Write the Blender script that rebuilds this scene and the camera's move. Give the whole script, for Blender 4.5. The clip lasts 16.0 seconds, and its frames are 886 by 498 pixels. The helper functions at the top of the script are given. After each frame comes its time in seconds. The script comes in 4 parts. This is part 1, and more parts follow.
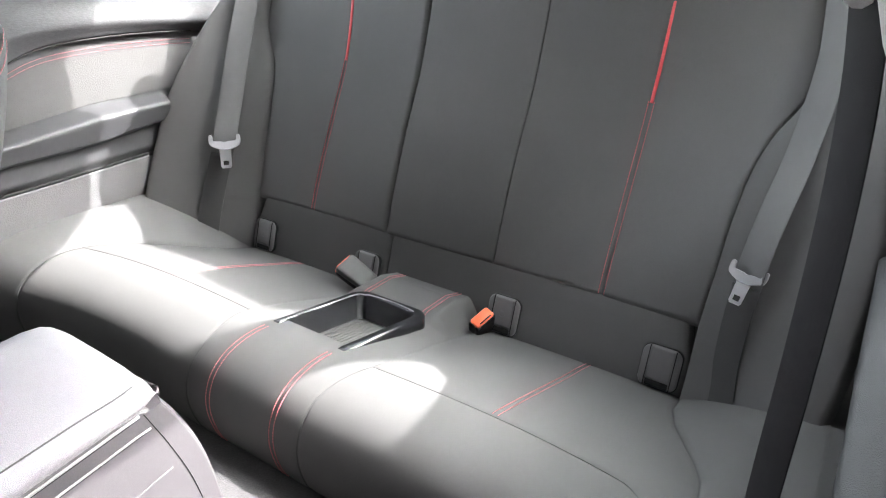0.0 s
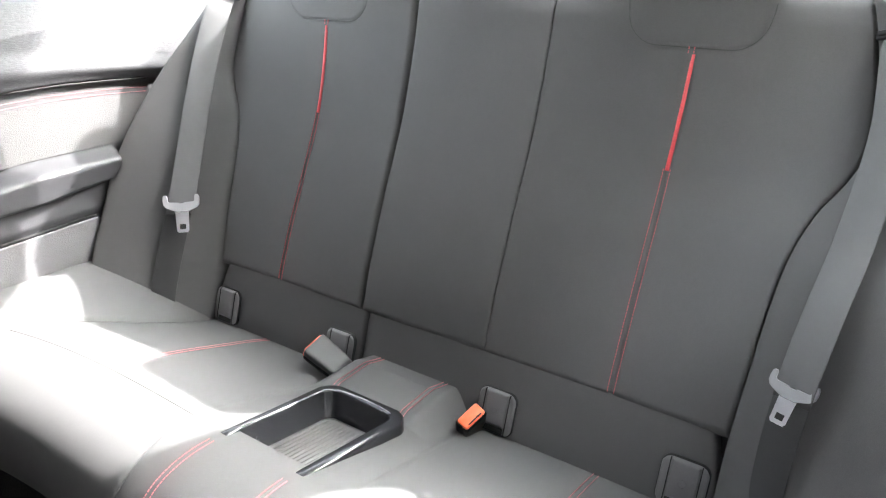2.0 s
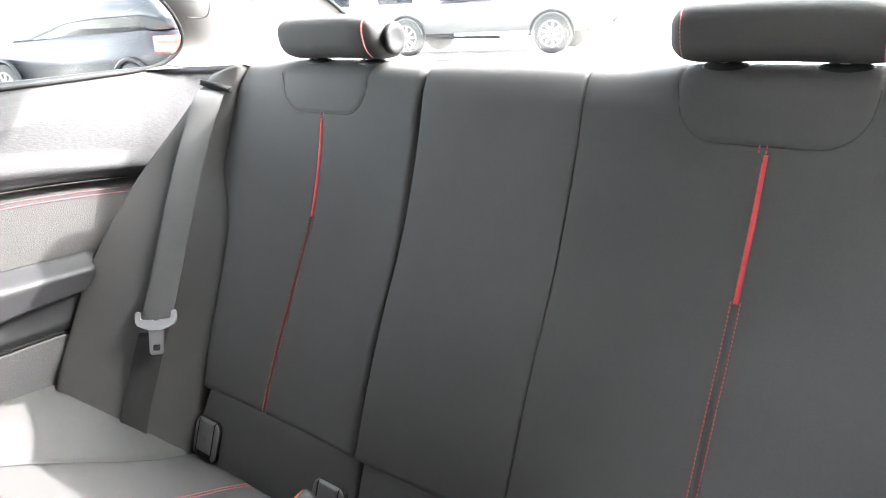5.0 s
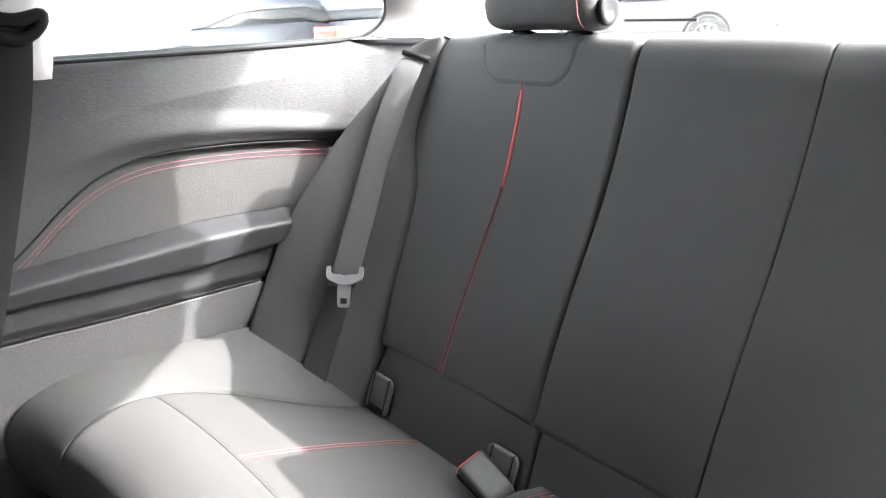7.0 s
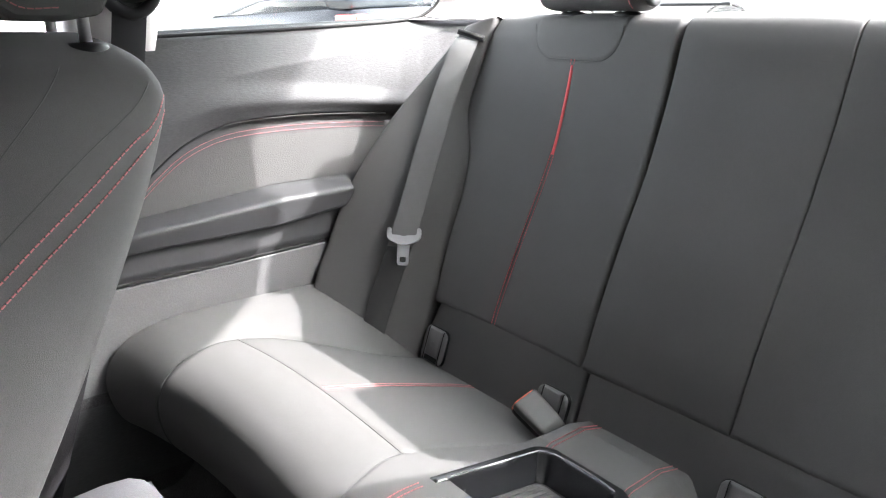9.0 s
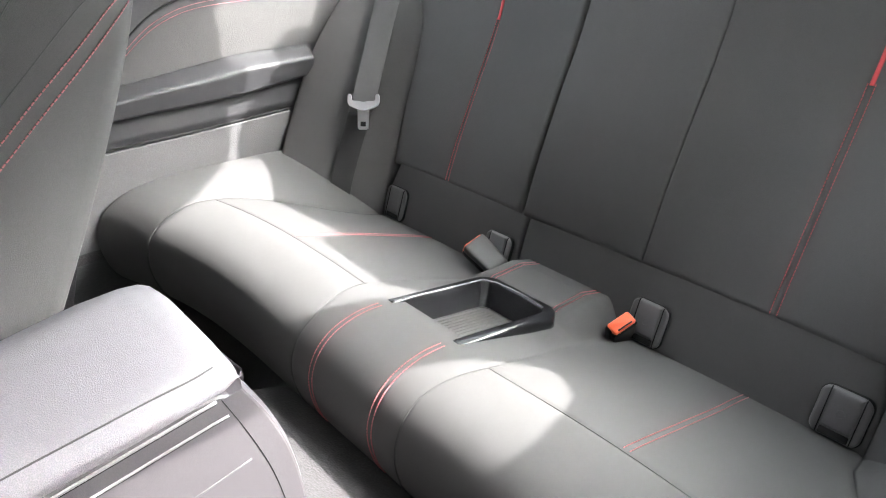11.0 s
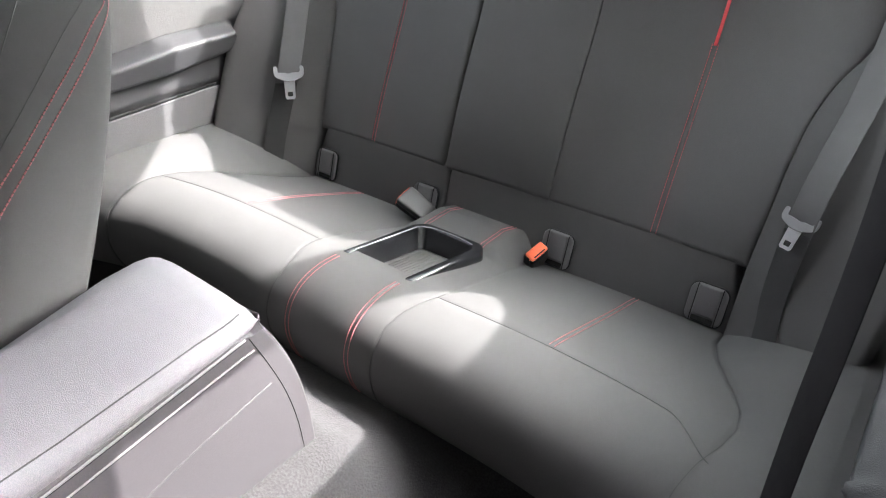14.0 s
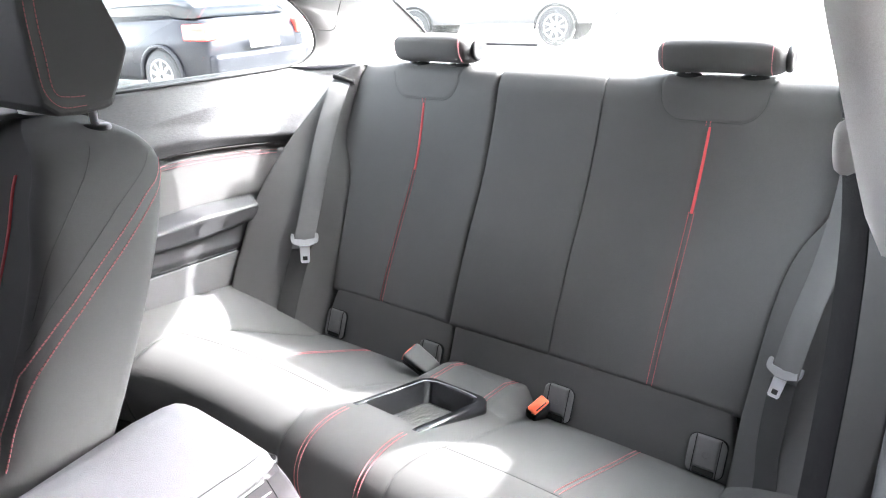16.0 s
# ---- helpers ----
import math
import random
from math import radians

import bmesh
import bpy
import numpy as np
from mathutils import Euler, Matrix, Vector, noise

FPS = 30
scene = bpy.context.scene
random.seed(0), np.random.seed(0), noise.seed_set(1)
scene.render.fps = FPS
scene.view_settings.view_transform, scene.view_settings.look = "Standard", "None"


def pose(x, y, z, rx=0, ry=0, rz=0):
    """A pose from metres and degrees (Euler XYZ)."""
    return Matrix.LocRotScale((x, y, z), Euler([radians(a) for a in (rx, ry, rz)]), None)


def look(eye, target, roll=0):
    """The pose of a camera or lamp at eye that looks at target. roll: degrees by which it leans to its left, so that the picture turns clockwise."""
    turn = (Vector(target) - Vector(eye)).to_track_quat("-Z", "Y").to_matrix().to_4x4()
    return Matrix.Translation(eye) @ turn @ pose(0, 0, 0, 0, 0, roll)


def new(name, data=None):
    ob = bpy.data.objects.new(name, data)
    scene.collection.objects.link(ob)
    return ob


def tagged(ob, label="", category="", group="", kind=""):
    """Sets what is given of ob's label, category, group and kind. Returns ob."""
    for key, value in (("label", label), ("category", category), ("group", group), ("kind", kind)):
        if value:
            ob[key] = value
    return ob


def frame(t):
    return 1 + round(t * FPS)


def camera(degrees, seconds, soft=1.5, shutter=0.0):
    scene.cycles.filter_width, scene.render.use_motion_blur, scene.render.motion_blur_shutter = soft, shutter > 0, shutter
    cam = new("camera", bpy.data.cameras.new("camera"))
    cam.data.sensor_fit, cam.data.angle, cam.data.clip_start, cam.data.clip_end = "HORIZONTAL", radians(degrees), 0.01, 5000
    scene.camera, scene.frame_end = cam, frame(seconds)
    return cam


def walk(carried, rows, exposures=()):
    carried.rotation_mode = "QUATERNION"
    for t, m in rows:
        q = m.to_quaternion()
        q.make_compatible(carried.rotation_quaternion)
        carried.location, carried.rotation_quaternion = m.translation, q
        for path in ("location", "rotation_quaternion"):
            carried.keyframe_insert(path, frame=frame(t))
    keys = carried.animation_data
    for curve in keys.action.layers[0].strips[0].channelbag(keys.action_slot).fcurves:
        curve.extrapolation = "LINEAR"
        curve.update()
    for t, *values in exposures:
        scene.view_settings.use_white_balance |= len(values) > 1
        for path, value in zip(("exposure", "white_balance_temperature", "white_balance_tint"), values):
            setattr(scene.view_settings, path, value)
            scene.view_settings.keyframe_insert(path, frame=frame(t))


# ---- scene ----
from mathutils.bvhtree import BVHTree

cam = camera(66.5, 16.0, 1.1)
PATH = [
    (0, (0.622, 0.093, 1.005), (-0.377, 1.595, 0.143), 0.5),
    (0.5, (0.594, 0.144, 1.001), (-0.4, 1.646, 0.131), 0.4),
    (1, (0.571, 0.182, 0.993), (-0.421, 1.687, 0.126), 0.3),
    (1.5, (0.555, 0.214, 0.999), (-0.436, 1.73, 0.152), 0.5),
    (2, (0.535, 0.25, 1.019), (-0.464, 1.79, 0.224), 0.6),
    (2.5, (0.525, 0.282, 1.033), (-0.486, 1.845, 0.302), 0.5),
    (3, (0.515, 0.332, 1.053), (-0.54, 1.885, 0.362), 0.1),
    (5.3, (0.435, 0.461, 1.016), (-0.738, 1.967, 0.421), -0.6),
    (5.5, (0.403, 0.443, 1.011), (-0.794, 1.929, 0.414), 0.1),
    (6, (0.403, 0.427, 1.003), (-0.871, 1.844, 0.396), 0.3),
    (6.5, (0.402, 0.404, 0.996), (-0.95, 1.748, 0.391), 0.4),
    (7, (0.399, 0.381, 0.983), (-1.023, 1.652, 0.382), 0.7),
    (7.5, (0.405, 0.368, 0.978), (-1.074, 1.57, 0.371), 0.6),
    (8, (0.415, 0.342, 0.967), (-1.086, 1.518, 0.364), 0.7),
    (8.2, (0.411, 0.318, 0.966), (-1.077, 1.508, 0.359), 0.9),
    (10.3, (0.521, 0.209, 0.964), (-0.837, 1.488, 0.244), 0.7),
    (10.5, (0.532, 0.202, 0.965), (-0.807, 1.465, 0.184), 0.7),
    (11, (0.556, 0.188, 0.967), (-0.73, 1.4, 0.03), 0.6),
    (11.5, (0.574, 0.175, 0.969), (-0.664, 1.347, -0.076), 0.6),
    (12, (0.59, 0.156, 0.989), (-0.626, 1.324, -0.087), -0.0),
    (12.5, (0.596, 0.136, 1.004), (-0.552, 1.362, -0.082), -0.5),
    (13, (0.607, 0.105, 1.029), (-0.463, 1.397, -0.059), -0.8),
    (13.5, (0.611, 0.072, 1.038), (-0.417, 1.406, -0.042), -0.1),
    (14, (0.614, 0.04, 1.058), (-0.406, 1.384, -0.017), 0.1),
    (14.5, (0.62, 0.021, 1.07), (-0.408, 1.375, 0.015), 0.1),
    (15, (0.628, 0.003, 1.076), (-0.449, 1.422, 0.167), 0.1),
    (15.5, (0.634, -0.013, 1.076), (-0.485, 1.461, 0.319), 0.0),
    (16, (0.653, -0.028, 1.073), (-0.493, 1.485, 0.442), -0.0),
]
walk(cam, [(t, look(eye, target, roll)) for t, eye, target, roll in PATH], [(0, 4.17, 6500, 12), (3, 4.54, 6500, 12), (5.5, 3.84, 6550, 12), (8, 3.72, 6450, 13), (11, 3.98, 6550, 12), (12.5, 3.80, 6550, 13), (14.5, 3.98, 6500, 13), (16, 4.38, 6350, 13)])


# ---------------------------------------------------------------- light
SUN = Vector((0.88, 0.78, 1.0)).normalized()
world = bpy.data.worlds.new("sky")
scene.world = world
world.use_nodes = True
wn = world.node_tree.nodes
sky = wn.new("ShaderNodeTexSky")
sky.sky_type = "NISHITA"
sky.sun_disc = False
sky.air_density, sky.dust_density, sky.ozone_density = 0.6, 3.6, 1.0
sky.sun_elevation = math.asin(SUN.z)
sky.sun_rotation = math.atan2(SUN.x, SUN.y)
wn["Background"].inputs[1].default_value = 0.5
haze = wn.new("ShaderNodeHueSaturation")
haze.inputs["Saturation"].default_value = 0.2
world.node_tree.links.new(sky.outputs[0], haze.inputs["Color"])
world.node_tree.links.new(haze.outputs[0], wn["Background"].inputs[0])
sun_data = bpy.data.lights.new("sun", "SUN")
sun_data.energy, sun_data.angle, sun_data.color = 1.75, radians(0.6), (1.0, 0.985, 0.965)
sun = new("sun", sun_data)
sun.matrix_world = look(SUN * 20, (0, 0, 0))


# ---------------------------------------------------------------- materials
def mat(name, col, rough=0.6, metal=0.0, grain=0.0, gscale=900.0, var=0.10, vscale=9.0, sheen=0.0, weave=False, spec=0.5, coat=0.0, speck=0.4, along=1.0):
    m = bpy.data.materials.new(name)
    m.use_nodes = True
    nt = m.node_tree
    b = nt.nodes["Principled BSDF"]
    b.inputs["Roughness"].default_value = rough
    b.inputs["Metallic"].default_value = metal
    b.inputs["Specular IOR Level"].default_value = spec
    b.inputs["Sheen Weight"].default_value = sheen
    b.inputs["Coat Weight"].default_value = coat
    tc = nt.nodes.new("ShaderNodeTexCoord")
    big = nt.nodes.new("ShaderNodeTexNoise")
    big.inputs["Scale"].default_value = vscale
    big.inputs["Detail"].default_value = 6
    nt.links.new(tc.outputs["Object"], big.inputs["Vector"])
    ramp = nt.nodes.new("ShaderNodeMixRGB")
    ramp.inputs[1].default_value = (*[c * (1 - var) for c in col], 1)
    ramp.inputs[2].default_value = (*[min(1, c * (1 + var)) for c in col], 1)
    nt.links.new(big.outputs["Fac"], ramp.inputs[0])
    out = ramp.outputs[0]
    if grain > 0:
        if weave:
            fine = nt.nodes.new("ShaderNodeTexVoronoi")
            fine.inputs["Scale"].default_value = gscale
            fac = fine.outputs["Distance"]
        else:
            fine = nt.nodes.new("ShaderNodeTexNoise")
            fine.inputs["Scale"].default_value = gscale
            fine.inputs["Detail"].default_value = 3
            fac = fine.outputs["Fac"]
        pull = nt.nodes.new("ShaderNodeMapping")
        pull.inputs["Scale"].default_value = (1, along, 1)
        nt.links.new(tc.outputs["Object"], pull.inputs["Vector"])
        nt.links.new(pull.outputs[0], fine.inputs["Vector"])
        mul = nt.nodes.new("ShaderNodeMixRGB")
        mul.blend_type = "OVERLAY"
        mul.inputs[0].default_value = speck
        nt.links.new(out, mul.inputs[1])
        nt.links.new(fac, mul.inputs[2])
        out = mul.outputs[0]
        bump = nt.nodes.new("ShaderNodeBump")
        bump.inputs["Strength"].default_value = grain
        bump.inputs["Distance"].default_value = 0.001
        nt.links.new(fac, bump.inputs["Height"])
        nt.links.new(bump.outputs[0], b.inputs["Normal"])
        rr = nt.nodes.new("ShaderNodeMapRange")
        rr.inputs["To Min"].default_value = max(0.02, rough - 0.08)
        rr.inputs["To Max"].default_value = min(1, rough + 0.08)
        nt.links.new(big.outputs["Fac"], rr.inputs["Value"])
        nt.links.new(rr.outputs[0], b.inputs["Roughness"])
    nt.links.new(out, b.inputs["Base Color"])
    return m


FABRIC = mat("charcoal_upholstery", (0.078, 0.0775, 0.0765), 0.72, grain=0.5, gscale=1500, var=0.10, vscale=14, weave=False, spec=0.25, speck=0.45)
LEATHER = mat("armrest_leather", (0.160, 0.155, 0.165), 0.55, grain=0.35, gscale=1100, var=0.08, vscale=20, weave=True, spec=0.4, speck=0.2)
SOFT = mat("soft_trim", (0.045, 0.0455, 0.047), 0.6, grain=0.42, gscale=560, var=0.08, vscale=12, speck=0.35, spec=0.25, along=0.22)
CLOTH = mat("panel_cloth", (0.032, 0.032, 0.031), 0.85, grain=1.0, gscale=650, speck=0.9, var=0.15, vscale=30, sheen=0.3)
PLASTIC = mat("grey_plastic", (0.058, 0.055, 0.059), 0.48, grain=0.15, gscale=1200, var=0.06)
BLACK = mat("black_plastic", (0.012, 0.012, 0.013), 0.5, grain=0.1, gscale=900, var=0.15, spec=0.25)
PIANO = mat("tray_plastic", (0.010, 0.0105, 0.012), 0.24, grain=0.1, gscale=900, var=0.15)
ARM = mat("armrest_skin", (0.030, 0.0305, 0.032), 0.52, grain=0.3, gscale=900, var=0.08, vscale=12, weave=True, speck=0.2, spec=0.4)
LOWER = mat("pebbled_trim", (0.082, 0.082, 0.083), 0.6, grain=0.3, gscale=420, var=0.08, vscale=12, weave=True, speck=0.15, spec=0.3)
CARPET = mat("carpet", (0.031, 0.030, 0.031), 0.95, grain=1.0, gscale=330, var=0.35, vscale=60, sheen=0.1, speck=1.0)
RED = mat("red_loop", (0.58, 0.055, 0.062), 0.45, grain=0.3, gscale=2500, var=0.2, vscale=300)
CORD = mat("dark_red_cord", (0.33, 0.030, 0.038), 0.55, var=0.2, vscale=300)
DEEPRED = mat("deep_red_thread", (0.36, 0.068, 0.076), 0.6, var=0.15, vscale=200)
THREAD = mat("red_thread", (0.40, 0.115, 0.125), 0.6, var=0.15, vscale=200)
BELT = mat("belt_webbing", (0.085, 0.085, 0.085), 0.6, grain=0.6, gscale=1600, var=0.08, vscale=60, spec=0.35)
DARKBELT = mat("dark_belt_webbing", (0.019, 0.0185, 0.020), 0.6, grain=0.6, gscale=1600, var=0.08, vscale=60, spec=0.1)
# Belt grey darkened to put the shade on the lower run into its colour.
SHADEBELT = mat("shaded_belt_webbing", (0.042, 0.042, 0.042), 0.7, grain=0.6, gscale=1600, var=0.08, vscale=60, spec=0.2)
BUCKLE = mat("tongue_plastic", (0.24, 0.24, 0.25), 0.40, grain=0.03, gscale=900, var=0.06, speck=0.1)
CHROME = mat("bright_metal", (0.80, 0.80, 0.82), 0.36, metal=1.0, var=0.05, vscale=40)
SATIN = mat("satin_trim", (0.15, 0.15, 0.155), 0.5, metal=0.2, var=0.05, vscale=40)
BEAD = mat("satin_bead", (0.21, 0.205, 0.21), 0.42, var=0.06, vscale=60)
# Same pillar plastic as below, lightened to stand in for missing light.
LITTRIM = mat("lightened_pillar_plastic", (0.62, 0.60, 0.585), 0.7, grain=0.25, gscale=1400, var=0.05, vscale=15)
# Darkened copy, so sunlit rear pillars and shelf stay below white.
DIMTRIM = mat("darkened_pillar_trim", (0.088, 0.086, 0.085), 0.8, grain=0.3, gscale=1400, var=0.05, vscale=15)
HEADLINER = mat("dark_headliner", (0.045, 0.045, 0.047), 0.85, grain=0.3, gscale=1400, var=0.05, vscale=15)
REDBTN = mat("red_button", (0.85, 0.13, 0.05), 0.4, var=0.12, vscale=60)
SEAM = mat("seam_shadow_cord", (0.042, 0.042, 0.042), 0.8, var=0.1)
RUBBER = mat("black_rubber", (0.010, 0.010, 0.010), 0.7, var=0.2, vscale=30, spec=0.2)
TYRE = mat("tyre_rubber", (0.014, 0.014, 0.015), 0.8, var=0.25, vscale=12)
GROUND = mat("pale_concrete", (0.34, 0.33, 0.31), 0.85, grain=0.4, gscale=30, var=0.12, vscale=0.6)
NAVY = mat("dark_blue_paint", (0.010, 0.0105, 0.013), 0.25, var=0.1, spec=0.16)
WHITEP = mat("silver_paint", (0.070, 0.070, 0.073), 0.35, var=0.04, spec=0.4)
REDLENS = mat("red_lens", (0.6, 0.03, 0.02), 0.15, var=0.1, coat=0.5)
ALLOY = mat("alloy_wheel", (0.12, 0.12, 0.125), 0.35, metal=0.6, var=0.08)
WALLP = mat("pale_building_render", (0.62, 0.60, 0.56), 0.85, grain=0.3, gscale=40, var=0.06, vscale=0.5)
DARKGLASS = mat("dark_car_glass", (0.012, 0.014, 0.017), 0.08, var=0.1, spec=0.35)


def glass_mat():
    m = bpy.data.materials.new("window_glass")
    m.use_nodes = True
    nt = m.node_tree
    clear = nt.nodes.new("ShaderNodeBsdfTransparent")
    clear.inputs[0].default_value = (0.90, 0.93, 0.92, 1)
    gloss = nt.nodes.new("ShaderNodeBsdfGlossy")
    gloss.inputs["Roughness"].default_value = 0.02
    mix = nt.nodes.new("ShaderNodeMixShader")
    mix.inputs[0].default_value = 0.05
    nt.links.new(clear.outputs[0], mix.inputs[1])
    nt.links.new(gloss.outputs[0], mix.inputs[2])
    nt.links.new(mix.outputs[0], nt.nodes["Material Output"].inputs["Surface"])
    return m


GLASS = glass_mat()


# ---------------------------------------------------------------- mesh helpers
def obj(name, verts, faces, material, parent=None, label="", smooth=True):
    me = bpy.data.meshes.new(name)
    me.from_pydata([tuple(map(float, v)) for v in verts], [], faces)
    me.materials.append(material)
    if smooth:
        me.polygons.foreach_set("use_smooth", [True] * len(me.polygons))
    me.update()
    ob = new(name, me)
    if parent is not None:
        ob.parent = parent
        ob.matrix_parent_inverse = Matrix.Translation(-parent.location) if parent.parent is None else Matrix.Translation(-parent.matrix_world.translation)
    if label:
        ob["label"] = label
    return ob


def part(name, bm, material, parent=None, label="", smooth=True):
    bmesh.ops.recalc_face_normals(bm, faces=bm.faces)
    me = bpy.data.meshes.new(name)
    bm.to_mesh(me)
    bm.free()
    me.materials.append(material)
    if smooth:
        me.polygons.foreach_set("use_smooth", [True] * len(me.polygons))
    ob = new(name, me)
    if parent is not None:
        ob.parent = parent
    if label:
        ob["label"] = label
    return ob


def thing(name, label, category, group="", kind=""):
    return tagged(new(name), label, category, group, kind)


def catmull(points, n):
    p = np.array(points, float)
    seg = np.linalg.norm(np.diff(p, axis=0), axis=1)
    t = np.concatenate([[0], np.cumsum(np.sqrt(seg))])
    out = []
    q = np.vstack([2 * p[0] - p[1], p, 2 * p[-1] - p[-2]])
    tt = np.concatenate([[2 * t[0] - t[1]], t, [2 * t[-1] - t[-2]]])
    dense = np.linspace(t[0], t[-1], max(400, n * 4))
    for s in dense:
        i = min(max(np.searchsorted(t, s, side="right") - 1, 0), len(p) - 2)
        p0, p1, p2, p3 = q[i], q[i + 1], q[i + 2], q[i + 3]
        t0, t1, t2, t3 = tt[i], tt[i + 1], tt[i + 2], tt[i + 3]
        a1 = (t1 - s) / (t1 - t0) * p0 + (s - t0) / (t1 - t0) * p1
        a2 = (t2 - s) / (t2 - t1) * p1 + (s - t1) / (t2 - t1) * p2
        a3 = (t3 - s) / (t3 - t2) * p2 + (s - t2) / (t3 - t2) * p3
        b1 = (t2 - s) / (t2 - t0) * a1 + (s - t0) / (t2 - t0) * a2
        b2 = (t3 - s) / (t3 - t1) * a2 + (s - t1) / (t3 - t1) * a3
        out.append((t2 - s) / (t2 - t1) * b1 + (s - t1) / (t2 - t1) * b2)
    out = np.array(out)
    s = np.concatenate([[0], np.cumsum(np.linalg.norm(np.diff(out, axis=0), axis=1))])
    u = np.linspace(0, s[-1], n)
    return np.stack([np.interp(u, s, out[:, k]) for k in range(out.shape[1])], axis=1)


def grid_faces(nu, nv, flip=False, skip=None, closed=False):
    faces = []
    for j in range(nv - 1):
        for i in range(nu if closed else nu - 1):
            if skip is not None and skip[j, i]:
                continue
            k = (i + 1) % nu
            f = (j * nu + i, j * nu + k, (j + 1) * nu + k, (j + 1) * nu + i)
            faces.append(f[::-1] if flip else f)
    return faces


def smooth01(a, b, x):
    t = np.clip((x - a) / (b - a), 0, 1)
    return t * t * (3 - 2 * t)


def tube(name, points, radius, material, parent=None, label="", n=8, closed=False, flat=None):
    """A tube (or a flat ribbon: flat = (width, thickness, side vectors)) along points."""
    P = np.array(points, float)
    T = np.gradient(P, axis=0)
    T /= np.linalg.norm(T, axis=1)[:, None] + 1e-9
    verts = []
    up = np.array([0.0, 0.0, 1.0])
    if abs(T[0] @ up) > 0.9:
        up = np.array([0.0, 1.0, 0.0])
    for p, t in zip(P, T):
        a = np.cross(t, up)
        a /= np.linalg.norm(a) + 1e-9
        b = np.cross(a, t)
        up = b
        for k in range(n):
            w = 2 * math.pi * k / n
            verts.append(p + radius * (math.cos(w) * a + math.sin(w) * b))
    faces = grid_faces(n, len(P), closed=True)
    m = len(P)
    if closed:
        faces += [((m - 1) * n + k, (m - 1) * n + (k + 1) % n, (k + 1) % n, k) for k in range(n)]
    else:
        faces += [tuple(range(n))[::-1], tuple((m - 1) * n + k for k in range(n))]
    return obj(name, verts, faces, material, parent, label)


def ribbon(name, points, sides, width, thick, material, parent=None, label=""):
    """Webbing of a width along points, spread along the side vectors."""
    P, S = np.array(points, float), np.array(sides, float)
    S /= np.linalg.norm(S, axis=1)[:, None]
    T = np.gradient(P, axis=0)
    T /= np.linalg.norm(T, axis=1)[:, None]
    N = np.cross(T, S)
    N /= np.linalg.norm(N, axis=1)[:, None]
    verts = []
    w, h = width / 2, thick / 2
    for p, s, nn in zip(P, S, N):
        for a, b in ((-w, -h * .4), (-w * .97, -h), (w * .97, -h), (w, -h * .4), (w, h * .4), (w * .97, h), (-w * .97, h), (-w, h * .4)):
            verts.append(p + s * a + nn * b)
    m = len(P)
    faces = grid_faces(8, m, closed=True)
    faces += [tuple(range(8))[::-1], tuple((m - 1) * 8 + k for k in range(8))]
    return obj(name, verts, faces, material, parent, label)


def stitching(name, points, normals, parent, dash=0.0034, gap=0.0013, r=0.00044, material=None, lift=0.0006):
    """A row of thread dashes along points that lie on a surface."""
    P, N = np.array(points, float), np.array(normals, float)
    s = np.concatenate([[0], np.cumsum(np.linalg.norm(np.diff(P, axis=0), axis=1))])
    verts, faces = [], []
    a = 0.0
    while a + dash < s[-1]:
        e = [np.array([np.interp(q, s, P[:, k]) for k in range(3)]) for q in (a, a + dash)]
        nn = np.array([np.interp(a + dash / 2, s, N[:, k]) for k in range(3)])
        nn /= np.linalg.norm(nn) + 1e-9
        t = e[1] - e[0]
        t /= np.linalg.norm(t) + 1e-9
        b = np.cross(t, nn)
        base = len(verts)
        for q in e:
            verts += [q - b * r - nn * r, q + b * r - nn * r, q + b * r * .6 + nn * (lift + r * .6), q - b * r * .6 + nn * (lift + r * .6)]
        o = base
        faces += [(o, o + 1, o + 5, o + 4), (o + 1, o + 2, o + 6, o + 5), (o + 2, o + 3, o + 7, o + 6), (o + 3, o, o + 4, o + 7), (o + 3, o + 2, o + 1, o), (o + 4, o + 5, o + 6, o + 7)]
        a += dash + gap
    return obj(name, verts, faces, material or THREAD, parent, "red sewing thread", smooth=False)


def box(name, lo, hi, material, parent=None, label="", bevel=0.004, seg=2, m=None):
    bm = bmesh.new()
    bmesh.ops.create_cube(bm, size=1.0)
    for v in bm.verts:
        v.co = Vector([lo[k] + (v.co[k] + 0.5) * (hi[k] - lo[k]) for k in range(3)])
    if bevel > 0:
        bmesh.ops.bevel(bm, geom=bm.edges[:], offset=bevel, segments=seg, affect="EDGES", profile=0.6)
    if m is not None:
        bmesh.ops.transform(bm, matrix=m, verts=bm.verts)
    return part(name, bm, material, parent, label)


def rrect(hx, hy, r, n=6):
    """Outline of a rounded rectangle, centred, as a list of (x, y)."""
    out = []
    for cx, cy, a0 in ((hx - r, hy - r, 0), (-hx + r, hy - r, 90), (-hx + r, -hy + r, 180), (hx - r, -hy + r, 270)):
        for k in range(n + 1):
            a = radians(a0 + 90 * k / n)
            out.append((cx + r * math.cos(a), cy + r * math.sin(a)))
    return out


